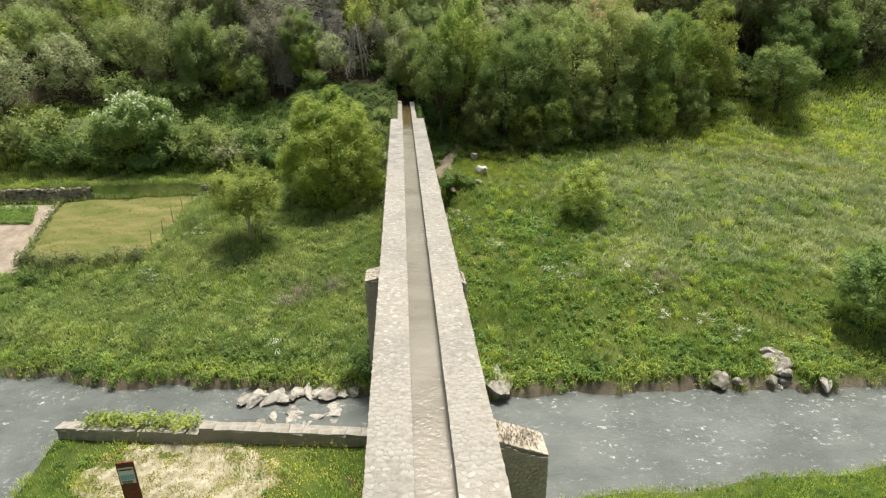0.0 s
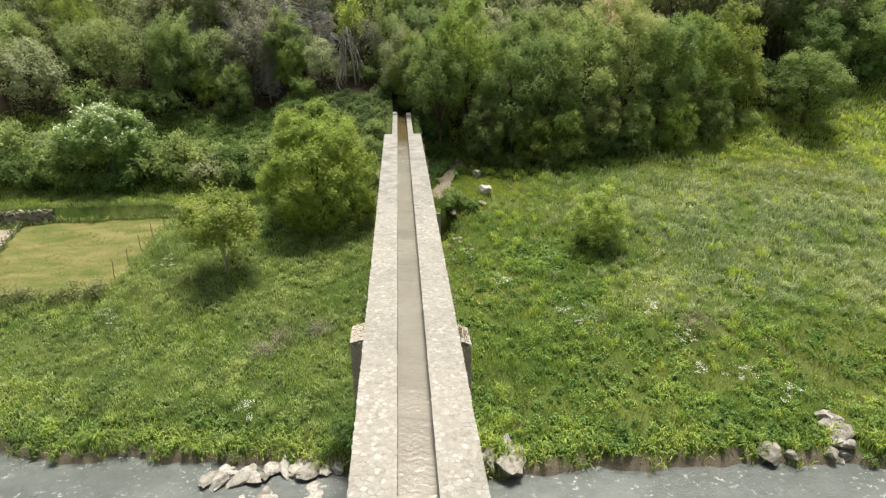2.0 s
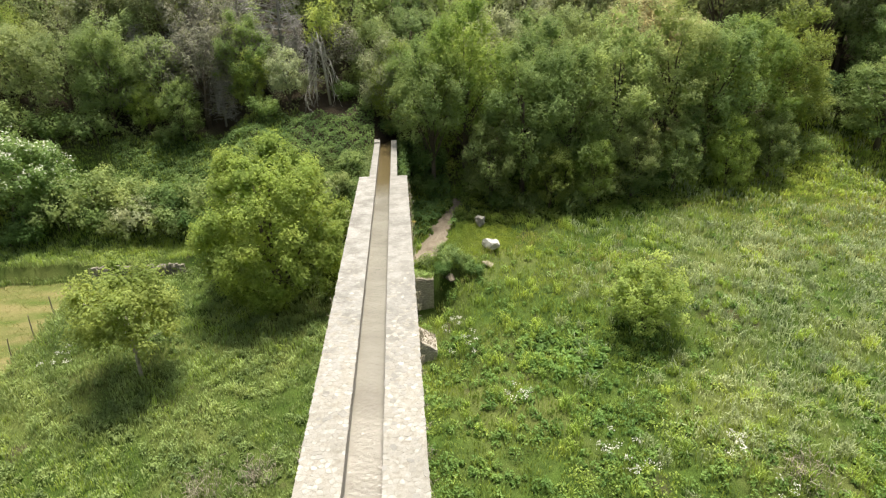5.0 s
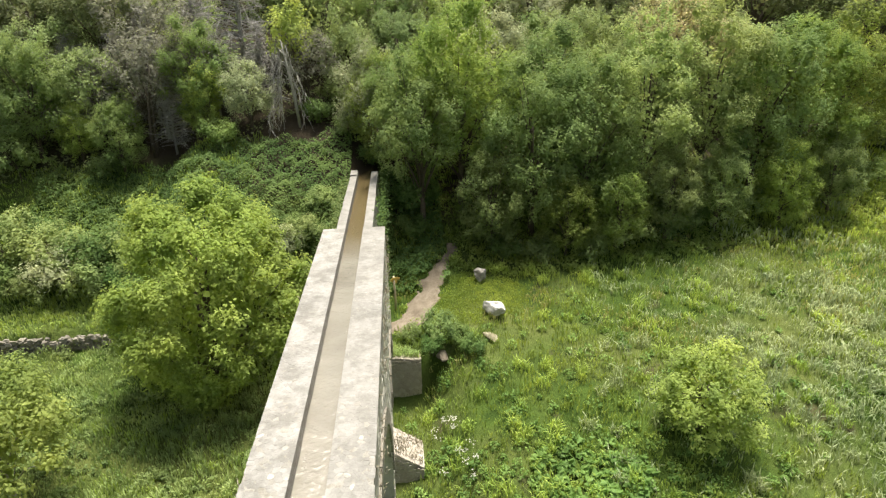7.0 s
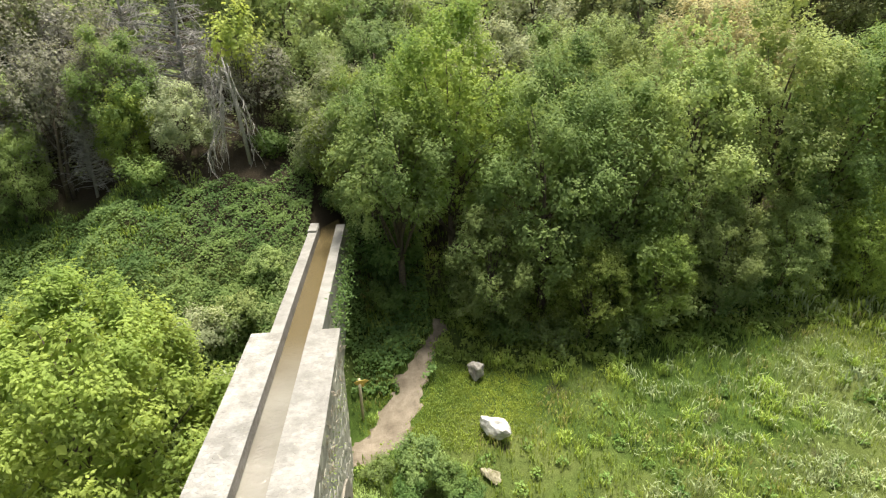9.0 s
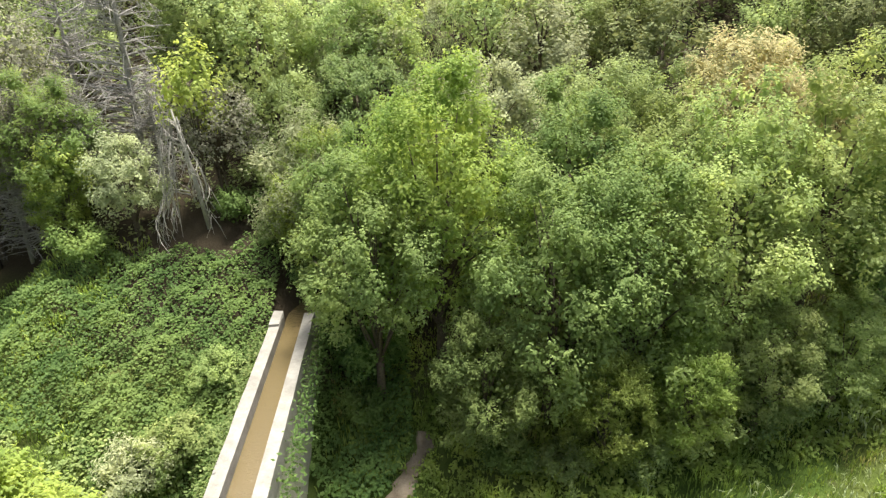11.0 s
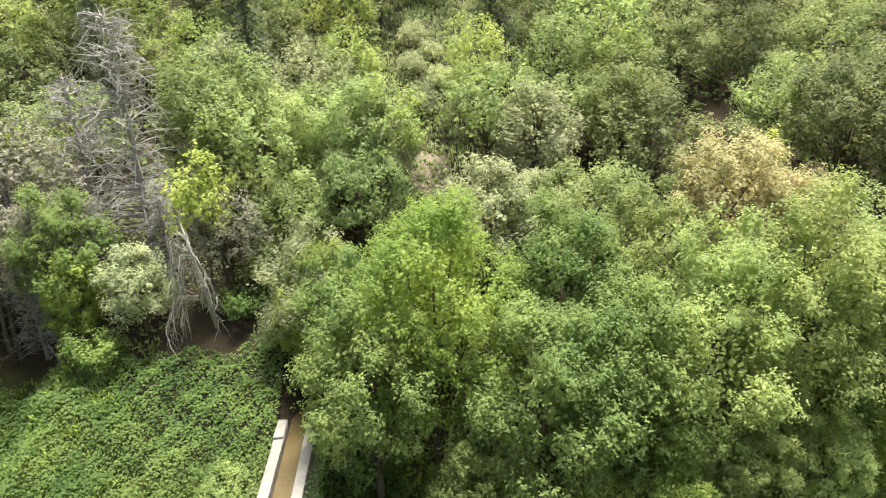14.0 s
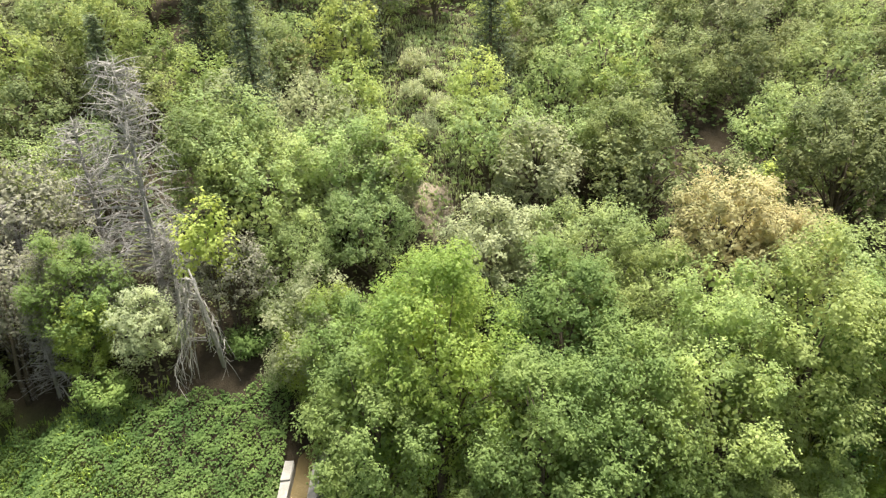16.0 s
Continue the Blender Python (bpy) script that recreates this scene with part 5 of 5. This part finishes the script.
# shrubs: terrace hedge, path edge, forest foot
for kind, x, y, s, r in [
        ("bush1", -26.4, 51.0, 1.15, 0), ("bush1", -19.0, 50.4, 0.95, 60), ("bush2", -17.2, 50.2, 0.8, 120), ("bush3", -14.6, 50.3, 1.0, 0), ("bush1", -12.6, 50.0, 0.85, 200),
        ("bush2", -29.5, 50.5, 1.1, 10), ("bush1", -33.0, 50.8, 1.3, 80), ("bush2", -24.4, 49.9, 0.8, 300), ("bush2", -20.6, 49.7, 0.75, 250), ("bush1", -15.6, 49.8, 0.7, 40),
        ("bush2", -11.0, 49.4, 0.8, 20), ("bush3", -28.0, 53.6, 0.8, 60), ("bush1", -36.5, 51.5, 1.3, 140), ("bush2", -22.0, 49.6, 0.7, 30), ("bush2", -27.6, 49.8, 0.8, 70),
        ("bush1", -17.9, 51.4, 1.2, 10), ("bush1", -15.2, 51.3, 1.1, 130), ("bush2", -13.0, 51.0, 1.1, 250), ("bush1", -24.6, 51.6, 1.5, 220), ("bush2", -20.2, 50.9, 1.1, 190), ("bush1", -30.4, 51.8, 1.5, 30), ("bush2", -26.2, 50.2, 1.0, 30), ("bush1", -10.8, 50.8, 1.0, 0), ("bush2", -8.2, 57.1, 0.75, 30), ("bush1", -14.6, 57.2, 0.6, 10), ("bush2", -2.8, 58.9, 0.7, 100), ("bush1", -19.6, 57.4, 1.0, 100), ("bush2", -22.6, 57.6, 1.1, 40), ("bush1", -1.2, 60.2, 0.9, 10), ("bush1", -26, 57.5, 1.2, 10),
        ("bush2", 0.3, 56.6, 0.6, 40), ("bush1", -0.9, 57.6, 0.6, 80), ("bush2", 1.3, 55.8, 0.5, 140), ("bush2", 2.4, 52.0, 0.6, 0), ("bush2", 2.5, 53.4, 0.9, 90), ("bush2", 6.8, 50.0, 0.6, 40), ("bush1", 8.6, 49.5, 0.55, 10), ("bush1", 13.2, 50.4, 0.85, 70),
        ("bush1", 15.6, 50.8, 0.8, 170), ("bush2", 17.4, 51.6, 0.8, 220), ("bush1", 19.8, 51.8, 0.7, 300), ("bush1", 22.8, 52.4, 0.75, 30), ("bush2", 26.0, 53.4, 0.7, 10),
        ("bush1", 11.2, 49.9, 0.6, 240), ("bush1", 29.5, 54.5, 0.7, 60), ("bush1", 31.0, 57.5, 1.2, 10), ("bush2", 29.4, 57.0, 1.0, 100), ("bush1", 37.6, 59.2, 1.2, 200), ("bush2", 33.2, 59.6, 1.3, 70), ("bush1", 40.6, 60.6, 1.1, 30), ("bush2", 45.5, 61.6, 1.2, 130), ("bush1", 3.3, 44.7, 0.5, 80), ("bush2", 4.0, 44.1, 0.4, 10), ("bush2", 2.9, 43.9, 0.34, 200), ("bush1", 2.0, 44.7, 0.3, 20), ("bush2", 4.5, 43.4, 0.36, 120),
        ("bush2", -2.4, 25.4, 0.75, 10), ("bush1", -2.9, 49.6, 0.6, 10), ("bush3", -3.9, 49.2, 0.7, 60), ("bush1", -2.1, 52.0, 0.5, 60), ("bush3", -2.6, 47.5, 0.7, 100),
        ("bush1", -26.0, 34.9, 0.4, 0), ("bush2", 1.9, 17.4, 0.3, 0)]:
    put(P[kind], x, y, s, r, 1.0, 0.15)
for x, y in ((-30, 36.2), (-24, 35.6)):
    put(P["bush2"], x, y, 0.35, x * 20, 1.0, 0.1)


# ---------- ground cover ----------
rng = np.random.default_rng(91)


def scatter(n, x0, x1, y0, y1, keep):
    p = np.stack((rng.uniform(x0, x1, n), rng.uniform(y0, y1, n)), axis=1)
    p = p[keep(p[:, 0], p[:, 1])]
    return np.column_stack((p, lie(p[:, 0], p[:, 1])))


def on_land(x, y):
    """Open grassy land: not water, bridge, path, field, garden or sand."""
    bridge = (np.abs(x) < 1.3) & (y < 45.5)
    bare = in_path(x, y) | in_mown(x, y) | in_garden(x, y) | (in_sand(x, y, 0.5) & (wavy(x * 3, y * 3, 5) < 0.4))
    wet = (y > near_bank(x) - 0.1) & (y < far_bank(x) + 0.05 + 0.2 * wavy(x * 1.1, x * 0.7, 3))
    wall = (y > 46.85) & (y < 47.3) & ((x < -25) | ((x > -16.5) & (x < -10.5)))
    near_wall = (x < -1) & (x > -12.4) & (y > near_bank(x) - 0.5) & (y < 20)
    stub = (x > 0) & (x < np.where(y < 41, 2.25, 2.5)) & (((y > 38.9) & (y < 40.7)) | ((y > 43.0) & (y < 43.9)))
    cascade = (np.abs(x - 17.75) < 0.5) & (y < 25.7) & (y > 23)
    return ~(cascade | stub | bridge | bare | wet | wall | near_wall)


def tufts(pts, per, height, width, spread, lean=0.45):
    p = np.repeat(pts, per, axis=0)
    p[:, :2] += rng.normal(0, spread, (len(p), 2))
    h = height * (0.95 + 0.55 * wavy(p[:, 0] * 1.5, p[:, 1] * 1.8, 6) + 0.25 * wavy(p[:, 0] * 0.4, p[:, 1] * 0.5, 1))
    return blade_quads(p, np.clip(h, 0.35 * height, None), width, rng, lean)


def trodden(x, y):
    """Short grass beside the path."""
    return ((x - 4.6) / 2.9) ** 2 + ((y - 47.3) / 1.9) ** 2 + 0.25 * wavy(x * 2, y * 2) < 1


def meadow(name, n, area, density, per, height, width, mat, label, lean=0.5, spread=0.13, category="grass"):
    pts = scatter(n, *area, lambda x, y: on_land(x, y) & ~trodden(x, y) & density(x, y))
    stuff(name, *tufts(pts, per, height, width, spread, lean), mat, label, category)


pale_zone = lambda x, y: sm(8, 17, x + 1.6 * wavy(x * 0.5, y * 0.5)) * sm(30, 34, y) * sm(50, 45, y)
right_land, left_land, near_land = (1.2, 40, 23.0, 57), (-36, -1.2, 24.4, 50), (-22, 24, 8, 20)
meadow("meadow_grass", 17000, right_land, lambda x, y: rng.random(len(x)) > 0.7 * pale_zone(x, y), 6, 0.34, 0.02, GRASS["fresh"], "lush fresh green meadow grass")
meadow("meadow_grass", 14000, right_land, lambda x, y: rng.random(len(x)) < pale_zone(x, y) * (0.35 + 0.65 * (wavy(x * 0.6, y * 0.9, 3) > 0)), 8, 0.5, 0.018, GRASS["pale"], "tall pale seeding grass in the meadow", 0.8)
meadow("meadow_grass", 9000, right_land, lambda x, y: (wavy(x * 0.4, y * 0.6, 8) > 0.2 - 0.8 * sm(18, 28, x)) & (y > 43), 7, 0.3, 0.018, GRASS["straw"], "yellowish ripening grass in the meadow", 0.6)
meadow("bank_grass", 21000, left_land, lambda x, y: rng.random(len(x)) < 0.8, 6, 0.3, 0.02, GRASS["cool"], "dense cool green grass on the river bank")
meadow("bank_grass", 6000, left_land, lambda x, y: wavy(x * 0.45, y * 0.5, 2) > 0.05, 7, 0.34, 0.018, GRASS["fresh"], "brighter green grass patches on the bank")
meadow("bank_edge_grass", 4400, (-26, 32, 22.8, 29.5), lambda x, y: (y - far_bank(x) < 1.1) & (wavy(x * 1.3, y * 0.8, 9) > -0.7), 9, 0.5, 0.02, GRASS["fresh"], "long grass hanging over the river's edge", 1.1, 0.16)
meadow("near_bank_grass", 8500, near_land, lambda x, y: rng.random(len(x)) < 0.95, 8, 0.2, 0.013, GRASS["lawn"], "fresh grass on the near river bank")
meadow("meadow_grass", 9000, (20, 66, 40, 68), lambda x, y: (y < 53.5 + 0.3 * (x - 16) + wavy(x, y)) & ((x > 36) | (y > 50)), 6, 0.45, 0.04, GRASS["lawn"], "yellowish tall grass running up to the trees", 0.7, 0.25)
meadow("meadow_grass", 4000, (18, 62, 40, 66), lambda x, y: (y < 53.5 + 0.3 * (x - 16)) & (wavy(x * 0.5, y * 0.7, 2) > 0), 6, 0.5, 0.04, GRASS["pale"], "pale seeding grass by the trees", 0.7, 0.25)
meadow("near_bank_grass", 3200, near_land, lambda x, y: wavy(x, y, 4) > 0.0, 5, 0.22, 0.012, GRASS["fresh"], "darker green grass patches on the near bank")
meadow("field_grass", 2600, (-28, -13, 36.5, 47.5), lambda x, y: rng.random(len(x)) < 1, 7, 0.45, 0.02, GRASS["cool"], "taller uncut grass bordering the field")
meadow("terrace_grass", 6000, (-36, -6, 47.4, 58), lambda x, y: rng.random(len(x)) < 0.8, 6, 0.32, 0.026, GRASS["fresh"], "rough grass on the terrace above the wall", 0.7)
pts = scatter(7000, -28, -13, 36.5, 47, in_mown)
stuff("mown_stubble", *tufts(pts, 3, 0.07, 0.02, 0.1, 0.8), GRASS["straw"], "short mown yellow grass", "grass")
pts = scatter(5200, 1.8, 8.2, 44.8, 49.4, lambda x, y: on_land(x, y) & trodden(x, y))
stuff("short_grass", *tufts(pts, 5, 0.1, 0.016, 0.08, 0.7), GRASS["lawn"], "short trodden grass beside the footpath", "grass")
pts = scatter(4200, -12.4, -3.4, 12.2, 16.8, lambda x, y: in_sand(x, y, 1.0) & (wavy(x * 3, y * 3, 5) > -0.1))
stuff("sand_tufts", *tufts(pts, 5, 0.12, 0.014, 0.1, 0.7), GRASS["straw"], "sparse low tufts on sandy soil", "grass")


def weeds(name, n, area, density, per, size, high, mat, label, spread=0.22, slim=0.55, lift=0.05, category="weeds"):
    pts = scatter(n, *area, lambda x, y: on_land(x, y) & ~trodden(x, y) & density(x, y))
    p = np.repeat(pts, per, axis=0)
    d = unit(len(p), rng)
    d[:, 2] = np.abs(d[:, 2])
    hh = np.repeat(rng.uniform(0.4, 1.2, len(pts)), per)
    p = p + d * rng.uniform(0.5, 1.0, (len(p), 1)) * np.stack((hh * spread, hh * spread, hh * high), axis=1) + (0, 0, lift)
    stuff(name, *leaf_quads(p, d * 0.6 + (0, 0, 0.7), size, rng, slim), mat, label, category)


weeds("herb_clumps", 3000, (1.2, 26, 24, 47), lambda x, y: (wavy(x * 0.7, y * 0.7, 6) > -0.15) & (rng.random(len(x)) > 0.85 * np.maximum(pale_zone(x, y), sm(37, 42, y))), 26, 0.13, 0.34, GRASS["weed"], "leafy green herbs and nettles in the meadow")
weeds("herb_clumps", 1900, (-26, -1.2, 24.3, 44), lambda x, y: wavy(x * 0.6, y * 0.7, 1) > -0.1, 24, 0.12, 0.3, LEAF["bramble"], "leafy green herbs and nettles on the bank")
weeds("bank_weeds", 1500, (-26, 30, 22.8, 29), lambda x, y: (y - far_bank(x) < 1.8) & (y - far_bank(x) > 0.02) & (wavy(x * 1.3, y * 0.8, 9) > -0.72), 34, 0.14, 0.4, GRASS["weed"], "overhanging weeds along the water's edge")
weeds("near_bank_weeds", 700, (-20, 24, 10, 20), lambda x, y: (wavy(x, y, 7) > 0.2), 24, 0.1, 0.22, GRASS["weed"], "low weeds on the near bank")
weeds("dock_leaves", 200, (5.6, 9.8, 36.2, 39.4), lambda x, y: ((x - 7.6) / 2.0) ** 2 + ((y - 37.7) / 1.4) ** 2 < 1, 14, 0.27, 0.3, GRASS["weed"], "patch of large dark dock leaves")
weeds("forest_foot_weeds", 2200, (2, 32, 47.5, 54.5), lambda x, y: y > 49.3 + 0.13 * np.clip(x - 10, 0, 40) - 0.7, 26, 0.15, 0.45, LEAF["ash"], "nettles and saplings at the foot of the trees", 0.32)
def hummocks(name, n, area, density, per, radius, high, size, mat, label, blades=False):
    """Rounded clumps of herbs with dark gaps between them."""
    c = scatter(n, *area, lambda x, y: on_land(x, y) & ~trodden(x, y) & density(x, y))
    k = rng.uniform(0.55, 1.25, len(c))
    p = np.repeat(c, per, axis=0)
    d = unit(len(p), rng)
    d[:, 2] = np.abs(d[:, 2])
    kk = np.repeat(k, per)[:, None]
    if blades:
        q = p + d * (radius * 0.8, radius * 0.8, 0.0) * kk
        stuff(name, *blade_quads(q, high * kk[:, 0] * (0.5 + 0.6 * d[:, 2]), size, rng, 0.7), mat, label, "grass")
    else:
        q = p + d * (radius, radius, high) * kk * rng.uniform(0.8, 1.05, (len(p), 1))
        stuff(name, *leaf_quads(q, d + (0, 0, 0.3), size, rng, 0.6), mat, label, "weeds")


hummocks("tall_weeds", 90, (-26, -17.2, 36.9, 38.0), lambda x, y: rng.random(len(x)) < 1, 100, 0.36, 1.0, 0.11, LEAF["dark"], "row of tall dark weeds below the mown field")
open_right = lambda x, y: rng.random(len(x)) > 0.85 * np.maximum(pale_zone(x, y), sm(37, 42, y) * sm(4.5, 6, x))
anywhere = lambda x, y: rng.random(len(x)) < 1
hummocks("herb_hummocks", 620, (1.3, 30, 24.3, 46), open_right, 62, 0.36, 0.4, 0.11, GRASS["weed"], "rounded clumps of leafy meadow herbs")
hummocks("herb_hummocks", 300, (1.3, 30, 24.3, 47), open_right, 62, 0.42, 0.42, 0.1, GRASS["fresh"], "bright green leafy clumps in the meadow")
hummocks("grass_hummocks", 380, (1.3, 34, 24.3, 50), anywhere, 60, 0.3, 0.55, 0.016, GRASS["fresh"], "tall arching tussocks of fresh grass", True)
hummocks("grass_hummocks", 420, (8, 36, 30, 52), lambda x, y: rng.random(len(x)) < (0.2 + pale_zone(x, y)) * sm(45, 40, y), 60, 0.34, 0.6, 0.015, GRASS["pale"], "tall pale seeding tussocks", True)
hummocks("herb_hummocks", 560, (-28, -1.3, 24.6, 46), anywhere, 56, 0.34, 0.34, 0.1, LEAF["bramble"], "rounded clumps of leafy bank herbs")
hummocks("grass_hummocks", 620, (-30, -1.3, 24.6, 46), anywhere, 60, 0.3, 0.45, 0.016, GRASS["cool"], "tall arching tussocks of bank grass", True)
hummocks("wall_weeds", 130, (-34, -9, 46.3, 47.0), lambda x, y: wavy(x * 0.7, y, 2) > -0.3, 50, 0.34, 0.55, 0.12, LEAF["bramble"], "weeds growing against the terrace wall")
hummocks("herb_hummocks", 120, (-20, 24, 9, 19), anywhere, 50, 0.24, 0.25, 0.08, GRASS["weed"], "low leafy clumps on the near bank")
hot = np.array([(8.9, 31.4), (8.0, 32.4), (13.4, 27.9), (15.5, 27.8), (13.5, 30.1), (3.5, 38.6), (3.1, 40.4), (12.4, 32.0), (5.1, 35.0), (16.6, 26.3), (-14.3, 39.5), (-7.5, 27.4), (-16.4, 34.9)])
fl = []
for k, (x, y) in enumerate(hot):
    for _ in range(7):
        a, b = x + rng.normal(0, 0.35), y + rng.normal(0, 0.3)
        fl.append(np.array((a, b, float(lie(a, b)) + rng.uniform(0.4, 0.7))) + rng.normal(0, 1, (16, 3)) * (0.09, 0.09, 0.03))
fl = np.vstack(fl)
stuff("white_umbels", *leaf_quads(fl, np.tile((0, 0, 1.0), (len(fl), 1)), 0.06, rng, 0.9), LEAF["white"], "white umbel flower heads in the meadow", "flowers")
pts = scatter(420, -5.4, -1.4, 12, 15.9, on_land)
pts[:, 2] += rng.uniform(0.2, 0.4, len(pts))
pp = np.repeat(pts, 4, axis=0) + rng.normal(0, 0.07, (4 * len(pts), 3))
stuff("yellow_flowers", *leaf_quads(pp, np.tile((0, 0, 1.0), (len(pp), 1)), 0.018, rng, 0.9), LEAF["yellow"], "small yellow wild flowers in the grass", "flowers")
dry = np.array([(-7.3, 31.6), (-6.6, 32.6), (14.5, 30.8), (-4.8, 33.0)])
p = np.repeat(dry, 170, axis=0) + rng.normal(0, 0.38, (170 * len(dry), 2))
p = np.column_stack((p, lie(p[:, 0], p[:, 1]) + 0.15))
stuff("dry_brush", *blade_quads(p, 0.5, 0.012, rng, 1.2), GRASS["dry"], "heap of dry grey-brown stems", "brush")


def leaf_cover(name, n, area, inside, size, mat, label, thick=0.35, category="ivy"):
    p = scatter(n, *area, inside)
    hump = thick / 0.35 * (0.34 + 0.42 * wavy(p[:, 0] * 1.3, p[:, 1] * 1.3, 2) + 0.2 * wavy(p[:, 0] * 3.1, p[:, 1] * 2.7, 9))
    p[:, 2] += np.clip(hump, 0.02, 2) + rng.uniform(-0.1, 0.1, len(p)) * thick / 0.35
    nor = np.tile((0, -0.25, 1.0), (len(p), 1))
    stuff(name, *leaf_quads(p, nor, size, rng, 0.75, 0.2, 0.42), mat, label, category)


leaf_cover("ivy_cover", 86000, (-20, -0.75, 46, 58), lambda x, y: (y > 46.5 + 0.3 * np.clip(-x - 2, 0, 20)) & (y < 57.4 + 0.5 * wavy(x, y)) & (x > -18.5 + 0.2 * (57 - y)) & (y > 50.5 - 3.6 * sm(-6.5, -3.5, x)), 0.115, LEAF["ivy"], "dense carpet of glossy ivy on the slope beside the channel")
leaf_cover("bramble_cover", 9000, (-9, -1.3, 43, 51), lambda x, y: (wavy(x, y, 5) > -0.2) & (y < 50.5), 0.14, LEAF["bramble"], "greyish bramble thicket below the ivy")
leaf_cover("ivy_cover", 9000, (0.75, 4.0, 45.8, 57), lambda x, y: ~in_path(x, y) & (y > 48.3) & ((x > 1.0) | (y > 50)), 0.13, LEAF["ivy"], "dark ivy on the bank beside the channel")
leaf_cover("hill_cover", 26000, (-40, 48, 66, 95), lambda x, y: wavy(x * 0.4, y * 0.4, 3) > -0.4, 0.34, LEAF["bramble"], "low scrub on the hillside between the trees", category="undergrowth")
meadow("hill_grass", 2600, (0, 14, 66, 90), lambda x, y: rng.random(len(x)) < 0.9, 6, 0.5, 0.03, GRASS["pale"], "pale grass in the hillside clearing", 0.7, 0.2)
leaf_cover("wood_floor_cover", 30000, (-34, 30, 57, 68), lambda x, y: (wavy(x * 0.5, y * 0.6, 3) > -0.3) & ~((x > -14) & (x < -8.2) & (y < 60.5)) & ~((x > -6) & (x < -1.5) & (y < 59)), 0.17, LEAF["dark"], "undergrowth on the woodland floor", 0.3, "undergrowth")


# tufts and ivy that grow on the masonry
def clump(pts, per, spread, size, mat, name, label):
    p = np.repeat(np.asarray(pts, dtype=float), per, axis=0) + rng.normal(0, 1, (per * len(pts), 3)) * spread
    d = np.tile((0, 0, 1.0), (len(p), 1))
    stuff(name, *leaf_quads(p, d, size, rng), mat, label, "ivy")


clump([(x, 16.3 + 0.285 * (-x - 6.95), 2.85 + 0.12 * (x + 12.15) + 0.05 * (k % 3)) for k, x in enumerate(np.arange(-11.0, -7.2, 0.27))], 110, (0.18, 0.14, 0.1), 0.12, LEAF["sapling"], "wall_ivy", "fresh ivy spilling over the river wall")
clump([(1.85, 15.1, 3.95), (1.75, 15.0, 4.05)], 60, (0.1, 0.1, 0.14), 0.07, GRASS["weed"], "buttress_weeds", "small green plant rooted on the pier buttress")
clump([(1.3, y, 7.2 - 0.5 * rng.random()) for y in np.arange(40, 45, 0.45)], 16, (0.07, 0.2, 0.3), 0.06, LEAF["bramble"], "hanging_weeds", "small weeds hanging from the aqueduct's side")
clump([(1.0, y, 7.5) for y in np.arange(46.2, 55, 0.4)], 60, (0.14, 0.25, 0.35), 0.12, LEAF["ivy"], "channel_ivy", "ivy climbing the channel's end wall")
clump([(-0.95, y, 7.55) for y in np.arange(46.5, 55, 0.4)], 60, (0.14, 0.25, 0.3), 0.12, LEAF["bramble"], "channel_ivy", "weeds along the channel's end wall")
for name, box, n, h in (("buttress_grass", (1.3, 3.5, 14.5, 15.4), 130, 0.16), ("buttress_grass", (1.25, 2.2, 25.0, 26.1), 90, 0.22), ("buttress_grass", (1.25, 2.15, 39.2, 40.4), 90, 0.22), ("buttress_grass", (1.25, 2.3, 43.6, 44.5), 240, 0.3)):
    x, y = rng.uniform(box[0], box[1], n), rng.uniform(box[2], box[3], n)
    zi, zo = {14.5: (4.0, 3.0), 25.0: (4.3, 3.75), 39.2: (2.0, 1.25), 43.6: (2.95, 2.8)}[box[2]]
    xo = {14.5: 3.62, 25.0: 2.28, 39.2: 2.22, 43.6: 2.34}[box[2]]
    z = zo + (zi - zo) * (xo - x) / (xo - 1.15)
    stuff(name, *tufts(np.column_stack((x, y, z)), 4, h, 0.014, 0.05, 0.7), GRASS["cool" if box[2] > 40 else "dry"], "grass growing on the pier's sloping top", "grass")
x = np.concatenate((rng.uniform(1.18, 1.3, 160), rng.uniform(-1.3, -1.18, 90)))
y = rng.uniform(18, 45, 250)
stuff("edge_tufts", *tufts(np.column_stack((x, y, rng.uniform(6.7, 7.75, 250))), 5, 0.2, 0.012, 0.04, 0.9), GRASS["dry"], "dry tufts rooted in the aqueduct's joints", "grass")


# the wood goes on over the hill, out of sight
pts = np.stack((rng.uniform(-160, 160, 520), rng.uniform(97, 170, 520)), axis=1)
pts = np.column_stack((pts, lie(pts[:, 0], pts[:, 1])))
pp = np.repeat(pts, 44, axis=0)
d = unit(len(pp), rng)
d[:, 2] = np.abs(d[:, 2])
pp = pp + d * (3.4, 3.4, 7.0)
stuff("far_woods", *leaf_quads(pp, d + (0, 0, 0.6), 1.5, rng, 0.8), LEAF["alder"], "continuous green woodland over the hill", "woods")
